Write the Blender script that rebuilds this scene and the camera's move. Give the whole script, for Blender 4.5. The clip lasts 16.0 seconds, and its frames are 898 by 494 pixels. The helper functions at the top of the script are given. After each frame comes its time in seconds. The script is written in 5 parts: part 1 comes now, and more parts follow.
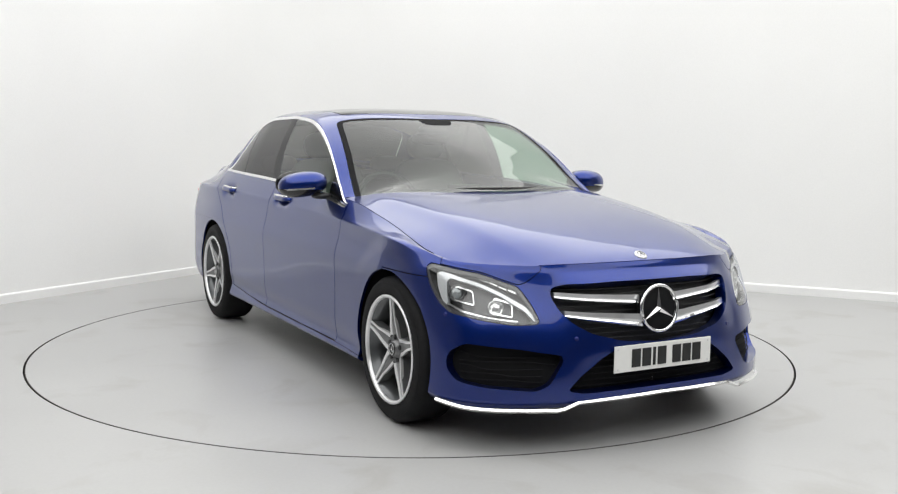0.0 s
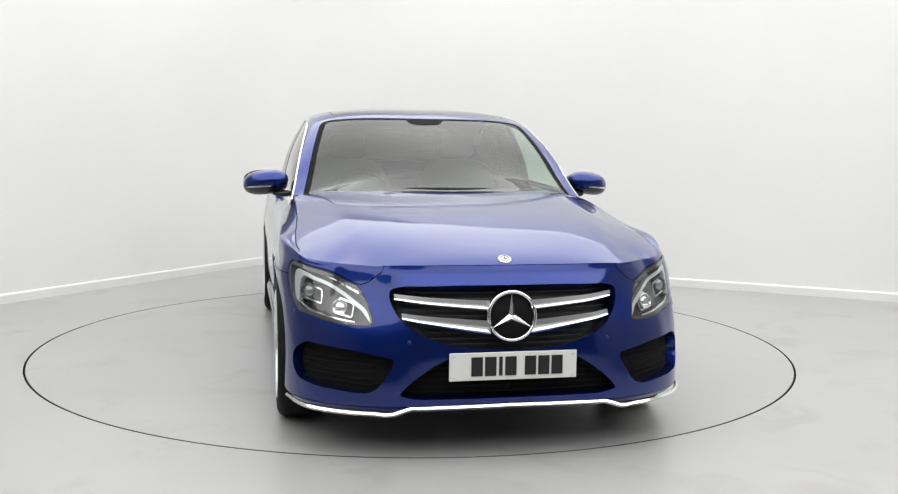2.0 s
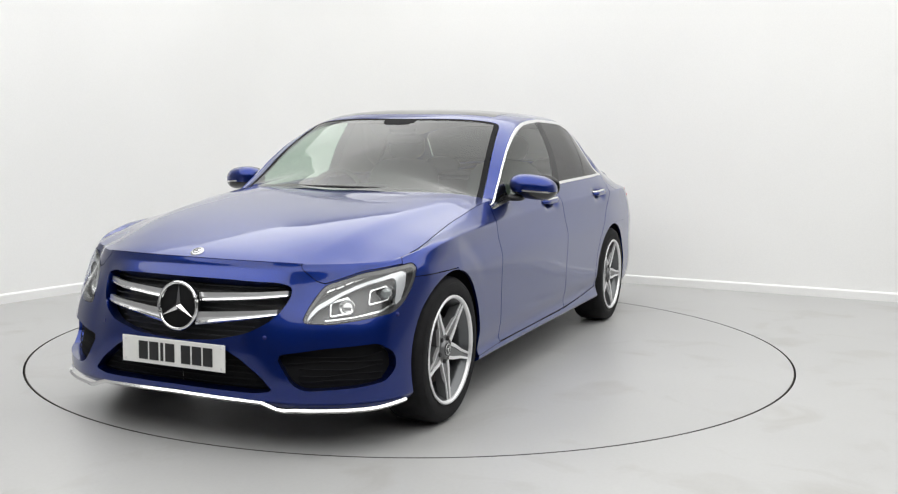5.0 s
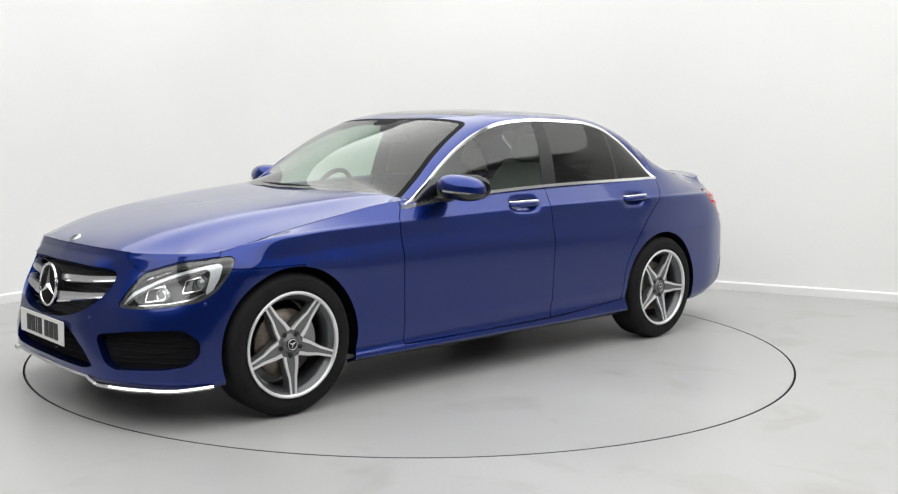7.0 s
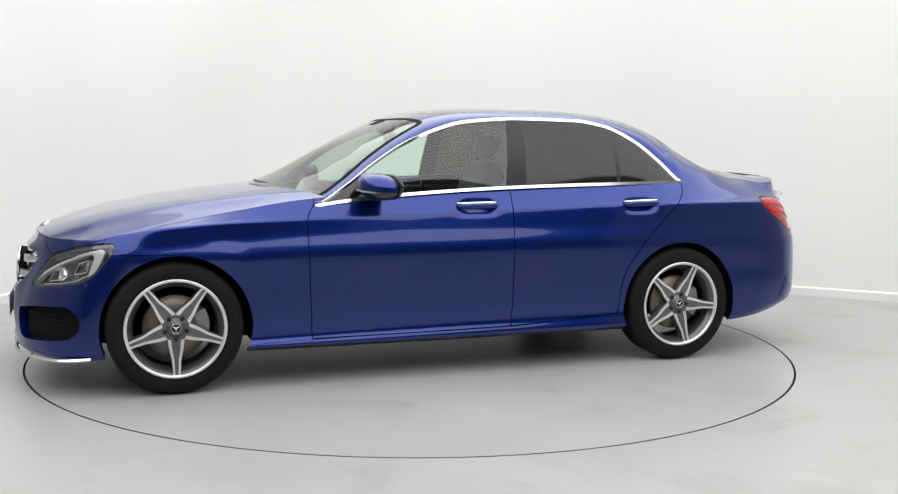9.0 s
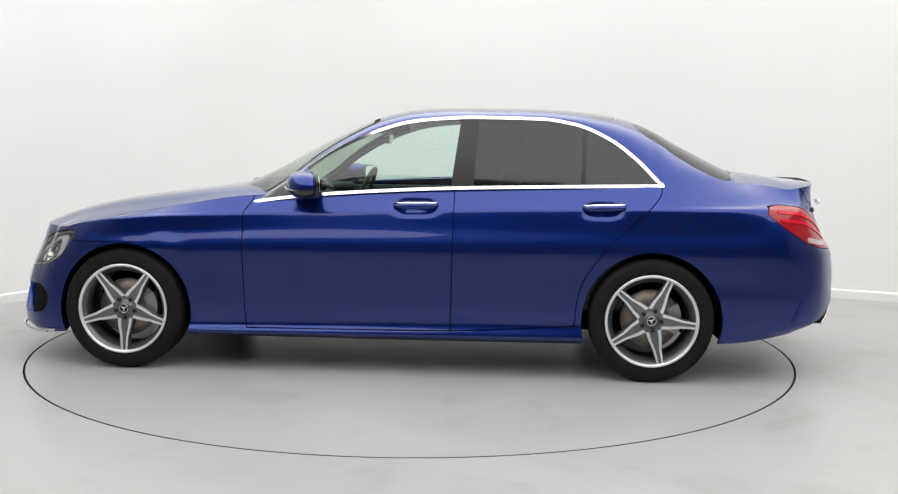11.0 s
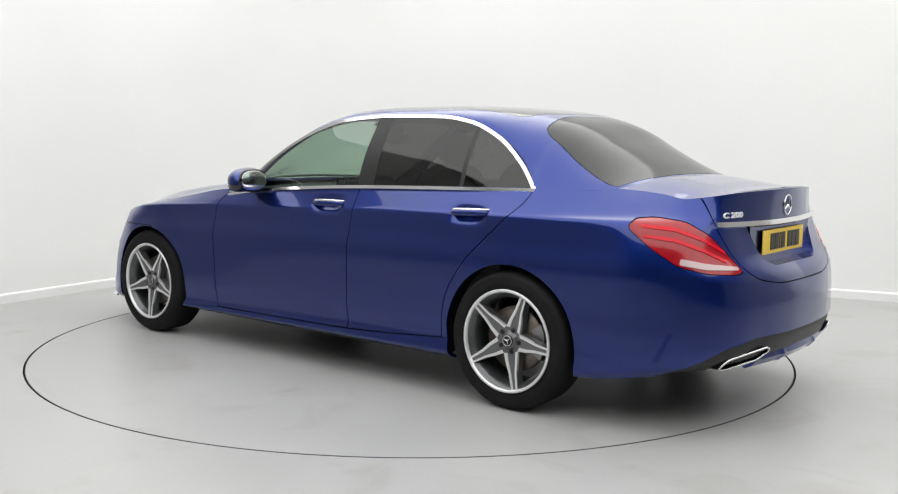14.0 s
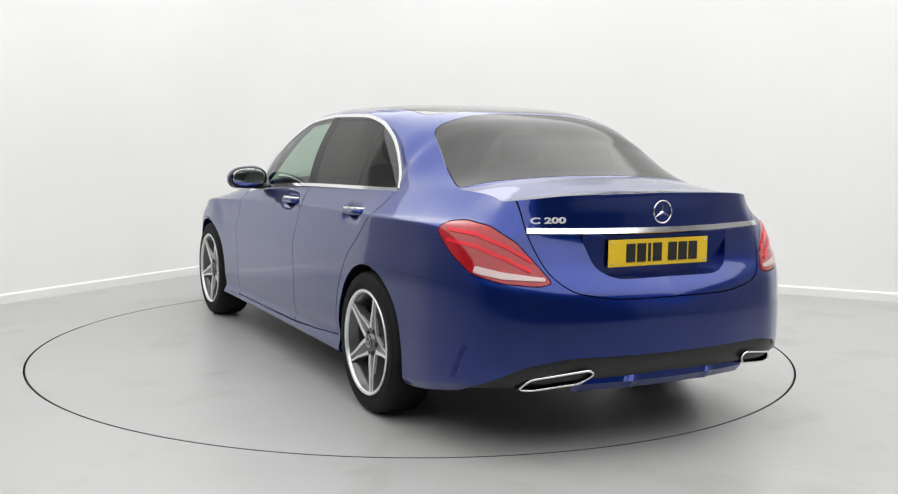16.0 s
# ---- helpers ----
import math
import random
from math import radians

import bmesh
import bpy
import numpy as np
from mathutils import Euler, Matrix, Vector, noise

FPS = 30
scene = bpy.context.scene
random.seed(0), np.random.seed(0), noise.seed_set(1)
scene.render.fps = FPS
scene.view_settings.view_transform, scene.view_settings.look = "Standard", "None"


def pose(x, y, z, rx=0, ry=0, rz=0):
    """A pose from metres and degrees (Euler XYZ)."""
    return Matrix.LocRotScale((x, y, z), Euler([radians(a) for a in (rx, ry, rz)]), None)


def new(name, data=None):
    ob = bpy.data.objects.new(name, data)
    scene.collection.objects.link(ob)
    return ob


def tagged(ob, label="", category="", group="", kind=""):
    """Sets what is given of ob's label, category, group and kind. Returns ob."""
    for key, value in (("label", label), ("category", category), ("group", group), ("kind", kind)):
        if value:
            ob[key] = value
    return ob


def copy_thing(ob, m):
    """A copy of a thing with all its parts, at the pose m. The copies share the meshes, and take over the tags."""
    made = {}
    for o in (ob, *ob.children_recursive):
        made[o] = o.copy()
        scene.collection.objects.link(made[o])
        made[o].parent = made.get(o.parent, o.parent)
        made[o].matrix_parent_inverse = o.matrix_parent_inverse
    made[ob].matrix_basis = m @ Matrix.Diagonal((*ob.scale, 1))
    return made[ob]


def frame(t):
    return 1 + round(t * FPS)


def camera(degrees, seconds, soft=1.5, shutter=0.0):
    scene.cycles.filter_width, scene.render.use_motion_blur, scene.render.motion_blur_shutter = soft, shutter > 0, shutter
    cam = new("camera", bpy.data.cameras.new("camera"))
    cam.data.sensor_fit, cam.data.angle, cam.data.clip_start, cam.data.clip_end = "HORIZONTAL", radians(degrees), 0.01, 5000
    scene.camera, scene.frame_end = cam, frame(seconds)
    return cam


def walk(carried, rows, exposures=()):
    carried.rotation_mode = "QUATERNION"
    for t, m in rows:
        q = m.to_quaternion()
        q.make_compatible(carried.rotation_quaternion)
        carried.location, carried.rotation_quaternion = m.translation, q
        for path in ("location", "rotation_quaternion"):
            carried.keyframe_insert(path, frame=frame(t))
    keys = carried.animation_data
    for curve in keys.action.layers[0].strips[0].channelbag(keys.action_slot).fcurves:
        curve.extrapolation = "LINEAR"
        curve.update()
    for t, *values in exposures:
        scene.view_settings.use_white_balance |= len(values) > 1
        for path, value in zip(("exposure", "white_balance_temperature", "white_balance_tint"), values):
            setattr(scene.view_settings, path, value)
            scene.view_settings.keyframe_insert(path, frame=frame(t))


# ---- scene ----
cam = camera(49.26, 16.0, soft=1.25)
CAMERA_POSE = pose(0, -6.05, 1.264, 0, 0, -1.955) @ pose(0, 0, 0, 90 - 6.246, 0, 0) @ pose(0, 0, 0, 0, 0, 0.738)
walk(cam, [(0.0, CAMERA_POSE), (16.0, CAMERA_POSE)])

# ---- world, lights and exposure ----
world = bpy.data.worlds.new("world")
world.use_nodes = True
world.node_tree.nodes["Background"].inputs[0].default_value = (0.9, 0.95, 1.0, 1)
world.node_tree.nodes["Background"].inputs[1].default_value = 0.05
scene.world = world
scene.view_settings.exposure = 0.0
CEILING = 3.7


def ceiling_lamp(x, y, wx, wy, watts):
    data = bpy.data.lights.new("panel_light", "AREA")
    data.shape, data.size, data.size_y, data.energy = "RECTANGLE", wx, wy, watts
    data.color = (0.985, 0.985, 0.97)
    ob = new("panel_light", data)
    ob.matrix_world = pose(x, y, CEILING - 0.09)
    return ob


PANELS = [(-3.4, -2.55, 3.6, 8.9, 5.8), (0.0, -2.55, 3.2, 8.9, 5.8), (3.8, -2.55, 4.4, 8.9, 5.8), (0.4, 2.7, 6.4, 1.6, 5.6)]
for px_, py_, pw, pd, watts in PANELS:
    ceiling_lamp(px_, py_, pw, pd, watts * pw * pd)


# ---- materials ----
def material(name, color, rough=0.5, metal=0.0, coat=0.0, spec=0.5, grain=0.0, scale=40.0, stain=0.0, stain_scale=1.5, bump=0.0, bump_scale=200.0, rough_var=0.0, emit=None, emit_strength=0.0):
    m = bpy.data.materials.new(name)
    m.use_nodes = True
    nt = m.node_tree
    b = nt.nodes["Principled BSDF"]
    b.inputs["Base Color"].default_value = (*color, 1)
    b.inputs["Roughness"].default_value = rough
    b.inputs["Metallic"].default_value = metal
    b.inputs["Coat Weight"].default_value = coat
    b.inputs["Coat Roughness"].default_value = 0.06
    b.inputs["Specular IOR Level"].default_value = spec
    tc = nt.nodes.new("ShaderNodeTexCoord")
    last = None
    for amount, sc, detail in ((grain, scale, 6), (stain, stain_scale, 8)):
        if amount:
            n = nt.nodes.new("ShaderNodeTexNoise")
            n.inputs["Scale"].default_value, n.inputs["Detail"].default_value = sc, detail
            nt.links.new(tc.outputs["Object"], n.inputs["Vector"])
            ramp = nt.nodes.new("ShaderNodeMapRange")
            ramp.inputs["From Min"].default_value, ramp.inputs["From Max"].default_value = 0.3, 0.7
            ramp.inputs["To Min"].default_value, ramp.inputs["To Max"].default_value = 1 - amount, 1 + amount
            nt.links.new(n.outputs["Fac"], ramp.inputs["Value"])
            mix = nt.nodes.new("ShaderNodeMix")
            mix.data_type, mix.blend_type = "RGBA", "MULTIPLY"
            mix.inputs[0].default_value = 1.0
            if last:
                nt.links.new(last, mix.inputs[6])
            else:
                mix.inputs[6].default_value = (*color, 1)
            nt.links.new(ramp.outputs["Result"], mix.inputs[7])
            last = mix.outputs[2]
            if rough_var and amount is stain:
                rr = nt.nodes.new("ShaderNodeMapRange")
                rr.inputs["From Min"].default_value, rr.inputs["From Max"].default_value = 0.3, 0.7
                rr.inputs["To Min"].default_value, rr.inputs["To Max"].default_value = rough - rough_var, rough + rough_var
                nt.links.new(n.outputs["Fac"], rr.inputs["Value"])
                nt.links.new(rr.outputs["Result"], b.inputs["Roughness"])
    if last:
        nt.links.new(last, b.inputs["Base Color"])
    if bump:
        n = nt.nodes.new("ShaderNodeTexNoise")
        n.inputs["Scale"].default_value, n.inputs["Detail"].default_value = bump_scale, 4
        nt.links.new(tc.outputs["Object"], n.inputs["Vector"])
        bp = nt.nodes.new("ShaderNodeBump")
        bp.inputs["Strength"].default_value, bp.inputs["Distance"].default_value = bump, 0.002
        nt.links.new(n.outputs["Fac"], bp.inputs["Height"])
        nt.links.new(bp.outputs["Normal"], b.inputs["Normal"])
    if emit:
        b.inputs["Emission Color"].default_value = (*emit, 1)
        b.inputs["Emission Strength"].default_value = emit_strength
    return m


def glass_material(name, tint, gloss=1.0, blur=0.02):
    """Thin glass: tinted see-through, with a mirror share that grows at grazing angles."""
    m = bpy.data.materials.new(name)
    m.use_nodes = True
    nt = m.node_tree
    nt.nodes.remove(nt.nodes["Principled BSDF"])
    out = nt.nodes["Material Output"]
    tr, gl = nt.nodes.new("ShaderNodeBsdfTransparent"), nt.nodes.new("ShaderNodeBsdfGlossy")
    mix, lw = nt.nodes.new("ShaderNodeMixShader"), nt.nodes.new("ShaderNodeLayerWeight")
    power, share = nt.nodes.new("ShaderNodeMath"), nt.nodes.new("ShaderNodeMapRange")
    tr.inputs[0].default_value = (*tint, 1)
    gl.inputs[0].default_value = (gloss, gloss, gloss, 1)
    gl.inputs["Roughness"].default_value = blur
    lw.inputs["Blend"].default_value = 0.5
    power.operation = "POWER"
    power.inputs[1].default_value = 5.0
    share.inputs["To Min"].default_value, share.inputs["To Max"].default_value = 0.07, 1.0
    nt.links.new(lw.outputs["Facing"], power.inputs[0])
    nt.links.new(power.outputs[0], share.inputs["Value"])
    nt.links.new(share.outputs["Result"], mix.inputs[0])
    nt.links.new(tr.outputs[0], mix.inputs[1])
    nt.links.new(gl.outputs[0], mix.inputs[2])
    nt.links.new(mix.outputs[0], out.inputs[0])
    return m


def paint_material():
    m = material("blue_metallic_paint", (0.0018, 0.020, 0.18), rough=0.34, metal=0.95, coat=1.0)
    nt = m.node_tree
    b = nt.nodes["Principled BSDF"]
    b.inputs["Coat Roughness"].default_value = 0.025
    tc = nt.nodes.new("ShaderNodeTexCoord")
    v = nt.nodes.new("ShaderNodeTexVoronoi")
    v.inputs["Scale"].default_value = 900
    nt.links.new(tc.outputs["Object"], v.inputs["Vector"])
    mr = nt.nodes.new("ShaderNodeMapRange")
    mr.inputs["To Min"].default_value, mr.inputs["To Max"].default_value = 0.75, 1.3
    nt.links.new(v.outputs["Color"], mr.inputs["Value"])
    mix = nt.nodes.new("ShaderNodeMix")
    mix.data_type, mix.blend_type = "RGBA", "MULTIPLY"
    mix.inputs[0].default_value = 1.0
    mix.inputs[6].default_value = (0.0018, 0.020, 0.18, 1)
    nt.links.new(mr.outputs["Result"], mix.inputs[7])
    nt.links.new(mix.outputs[2], b.inputs["Base Color"])
    return m


PAINT = paint_material()
WALL = material("white_wall_paint", (0.86, 0.86, 0.85), rough=0.6, grain=0.015, scale=90, stain=0.02, stain_scale=0.7, bump=0.1, bump_scale=150)
FLOOR = material("grey_floor_paint", (0.415, 0.415, 0.412), rough=0.34, grain=0.02, scale=60, stain=0.07, stain_scale=0.9, rough_var=0.04, bump=0.05, bump_scale=120)
# steel for the gap walls, coloured dark so the turntable gap looks shaded
GAP_SHADE_STEEL = material("gap_shade_steel", (0.055, 0.05, 0.045), rough=0.6, metal=0.3, grain=0.3, scale=30, stain=0.3, stain_scale=3)


def add_scuffs(m):
    """Sparse brownish scuffs over the paint."""
    nt = m.node_tree
    bsdf = nt.nodes["Principled BSDF"]
    src = bsdf.inputs["Base Color"].links[0].from_socket
    tc, n, mr, mix = (nt.nodes.new("ShaderNode" + k) for k in ("TexCoord", "TexNoise", "MapRange", "Mix"))
    n.inputs["Scale"].default_value, n.inputs["Detail"].default_value, n.inputs["Distortion"].default_value = 2.3, 9, 0.8
    mr.inputs["From Min"].default_value, mr.inputs["From Max"].default_value = 0.56, 0.78
    mr.inputs["To Max"].default_value = 0.5
    mix.data_type = "RGBA"
    mix.inputs[7].default_value = (0.27, 0.255, 0.23, 1)
    nt.links.new(tc.outputs["Object"], n.inputs["Vector"])
    nt.links.new(n.outputs["Fac"], mr.inputs["Value"])
    nt.links.new(mr.outputs["Result"], mix.inputs[0])
    nt.links.new(src, mix.inputs[6])
    nt.links.new(mix.outputs[2], bsdf.inputs["Base Color"])


add_scuffs(FLOOR)
SKIRT = material("white_gloss_skirting", (0.86, 0.86, 0.85), rough=0.3, grain=0.01)
DARK = material("dark_void", (0.008, 0.008, 0.009), rough=0.8, spec=0.15)
BLACK = material("black_plastic", (0.012, 0.012, 0.013), rough=0.45, grain=0.1, bump=0.15, bump_scale=500)
GLOSS_BLACK = material("gloss_black", (0.008, 0.008, 0.009), rough=0.08, coat=0.5)
CHROME = material("bright_chrome", (0.94, 0.94, 0.94), rough=0.12, metal=1.0)
SILVER = material("satin_silver", (0.72, 0.72, 0.73), rough=0.28, metal=0.9)
MACHINED = material("machined_alloy", (0.84, 0.84, 0.85), rough=0.3, metal=0.6, grain=0.04, scale=300)
GREY_ALLOY = material("grey_alloy_lacquer", (0.10, 0.105, 0.11), rough=0.3, metal=0.6, coat=0.5)
RUBBER = material("tyre_rubber", (0.008, 0.008, 0.009), rough=0.7, spec=0.2, grain=0.2, scale=60, stain=0.25, stain_scale=9, bump=0.2, bump_scale=300)
GLASS = glass_material("clear_green_glass", (0.78, 0.90, 0.84))
SCREEN = glass_material("windscreen_glass", (0.41, 0.52, 0.43))
TINTED = glass_material("privacy_glass", (0.05, 0.044, 0.040), gloss=0.75, blur=0.06)
REAR_GLASS = glass_material("tinted_rear_glass", (0.036, 0.034, 0.031), gloss=0.85, blur=0.10)
LENS = glass_material("clear_lamp_lens", (0.95, 0.96, 0.96))
RED_LENS = material("red_lamp_lens", (0.34, 0.001, 0.008), rough=0.12, coat=0.6, spec=0.3, grain=0.15, scale=30)
WHITE_PLATE = material("white_plate", (0.80, 0.80, 0.78), rough=0.35, grain=0.02)
YELLOW_PLATE = material("yellow_plate", (0.85, 0.56, 0.02), rough=0.35, grain=0.02)
LEATHER = material("pale_grey_leather", (0.27, 0.265, 0.245), rough=0.5, grain=0.05, bump=0.2, bump_scale=250)
TRIM_GREY = material("dark_cabin_trim", (0.045, 0.046, 0.048), rough=0.6, grain=0.08, bump=0.2, bump_scale=300)
HEADLINER = material("grey_headliner", (0.36, 0.36, 0.34), rough=0.9, grain=0.05)


# ---- mesh helpers ----
def part(name, bm, mat, parent=None, label=""):
    """Links a bmesh or a mesh as one object, under a thing or a part."""
    if isinstance(bm, bmesh.types.BMesh):
        me = bpy.data.meshes.new(name)
        bm.to_mesh(me)
        bm.free()
    else:
        me = bm
    me.materials.append(mat)
    ob = new(name, me)
    if parent:
        ob.parent = parent
    if label:
        ob["label"] = label
    return ob


def empty(name, label, category, group="", kind=""):
    ob = new(name)
    ob.empty_display_size = 0.1
    return tagged(ob, label, category, group, kind)


def box(bm, cx, cy, cz, wx, wy, wz, bevel=0.0, m=None):
    r = bmesh.ops.create_cube(bm, size=1.0, matrix=Matrix.Translation((cx, cy, cz)) @ Matrix.Diagonal((wx, wy, wz, 1)))
    if bevel:
        edges = list({e for v in r["verts"] for e in v.link_edges})
        r = bmesh.ops.bevel(bm, geom=edges, offset=bevel, segments=2, profile=0.5, affect="EDGES")
    if m is not None:
        bmesh.ops.transform(bm, matrix=m, verts=[v for v in bm.verts] if bevel else r["verts"])
    return bm


def smooth(bm, angle=0.6):
    for f in bm.faces:
        f.smooth = True
    for e in bm.edges:
        if len(e.link_faces) == 2 and e.calc_face_angle(0) > angle:
            e.smooth = False
    return bm


def tube(bm, pts, radius, sides=8, closed=False, flat=1.0):
    """A round or flattened bar along points."""
    pts = [Vector(p) for p in pts]
    rings = []
    n = len(pts)
    for i, p in enumerate(pts):
        a, b = (pts[(i - 1) % n], pts[(i + 1) % n]) if closed else (pts[max(i - 1, 0)], pts[min(i + 1, n - 1)])
        d = (b - a).normalized()
        up = Vector((0, 0, 1)) if abs(d.z) < 0.9 else Vector((1, 0, 0))
        u = d.cross(up).normalized()
        w = u.cross(d).normalized()
        rings.append([bm.verts.new(p + u * math.cos(2 * math.pi * k / sides) * radius * flat + w * math.sin(2 * math.pi * k / sides) * radius) for k in range(sides)])
    for i in range(n if closed else n - 1):
        a, b = rings[i], rings[(i + 1) % n]
        for k in range(sides):
            bm.faces.new((a[k], a[(k + 1) % sides], b[(k + 1) % sides], b[k])).smooth = True
    if not closed:
        bm.faces.new(rings[0][::-1])
        bm.faces.new(rings[-1])
    bmesh.ops.recalc_face_normals(bm, faces=bm.faces)
    return bm


def lathe(bm, profile, steps=48, axis_y=True):
    """Turns a profile of (radius, across) round the y axis."""
    rings = []
    for k in range(steps):
        a = 2 * math.pi * k / steps
        rings.append([bm.verts.new((r * math.cos(a), y, r * math.sin(a))) for r, y in profile])
    for k in range(steps):
        a, b = rings[k], rings[(k + 1) % steps]
        for i in range(len(profile) - 1):
            bm.faces.new((a[i], a[i + 1], b[i + 1], b[i])).smooth = True
    bmesh.ops.recalc_face_normals(bm, faces=bm.faces)
    return bm


def spline(keys, x):
    """A monotone cubic through keys of (position, value), at x (array)."""
    k = np.array(sorted(keys), float)
    px, py = k[:, 0], k[:, 1]
    h = np.diff(px)
    d = np.diff(py) / h
    m = np.zeros(len(px))
    m[0], m[-1] = d[0], d[-1]
    for i in range(1, len(px) - 1):
        if d[i - 1] * d[i] > 0:
            w1, w2 = 2 * h[i] + h[i - 1], h[i] + 2 * h[i - 1]
            m[i] = (w1 + w2) / (w1 / d[i - 1] + w2 / d[i])
    x = np.asarray(x, float)
    i = np.clip(np.searchsorted(px, x) - 1, 0, len(px) - 2)
    t = (x - px[i]) / h[i]
    t = np.clip(t, 0, 1)
    return (1 + 2 * t) * (1 - t) ** 2 * py[i] + t * (1 - t) ** 2 * h[i] * m[i] + t * t * (3 - 2 * t) * py[i + 1] + t * t * (t - 1) * h[i] * m[i + 1]


def catmull(pts, n, closed=False):
    """n points along a smooth curve through pts."""
    p = np.array(pts, float)
    if closed:
        p = np.vstack([p[-1], p, p[0], p[1]])
    else:
        p = np.vstack([2 * p[0] - p[1], p, 2 * p[-1] - p[-2]])
    segs = len(p) - 3
    s = np.linspace(0, segs, n, endpoint=not closed)
    i = np.minimum(s.astype(int), segs - 1)
    t = (s - i)[:, None]
    a, b, c, d = p[i], p[i + 1], p[i + 2], p[i + 3]
    return 0.5 * (2 * b + (c - a) * t + (2 * a - 5 * b + 4 * c - d) * t**2 + (3 * b - a - 3 * c + d) * t**3)


def rounded(poly, r, n=5):
    """A closed polygon with rounded corners; r is one radius or one a corner."""
    p = np.array(poly, float)
    out = []
    for i in range(len(p)):
        rr = r if np.isscalar(r) else r[i]
        a, b, c = p[i - 1], p[i], p[(i + 1) % len(p)]
        u, v = (a - b), (c - b)
        lu, lv = np.linalg.norm(u), np.linalg.norm(v)
        q = min(rr, lu * 0.45, lv * 0.45)
        s, e = b + u / lu * q, b + v / lv * q
        for t in np.linspace(0, 1, n):
            out.append((1 - t) ** 2 * s + 2 * t * (1 - t) * b + t * t * e)
    return np.array(out)


def sdf(p, poly):
    """Signed distance of points to a closed polygon in a plane, negative inside."""
    a = np.asarray(poly, float)
    b = np.roll(a, -1, 0)
    best = np.full(len(p), 1e9)
    inside = np.zeros(len(p), bool)
    for q, r in zip(a, b):
        e = r - q
        w = p - q
        t = np.clip((w @ e) / (e @ e + 1e-12), 0, 1)
        best = np.minimum(best, ((w - t[:, None] * e) ** 2).sum(1))
        c = (q[1] > p[:, 1]) != (r[1] > p[:, 1])
        xs = q[0] + (p[:, 1] - q[1]) / (e[1] if abs(e[1]) > 1e-12 else 1e-12) * e[0]
        inside ^= c & (p[:, 0] < xs)
    return np.sqrt(best) * np.where(inside, -1, 1)


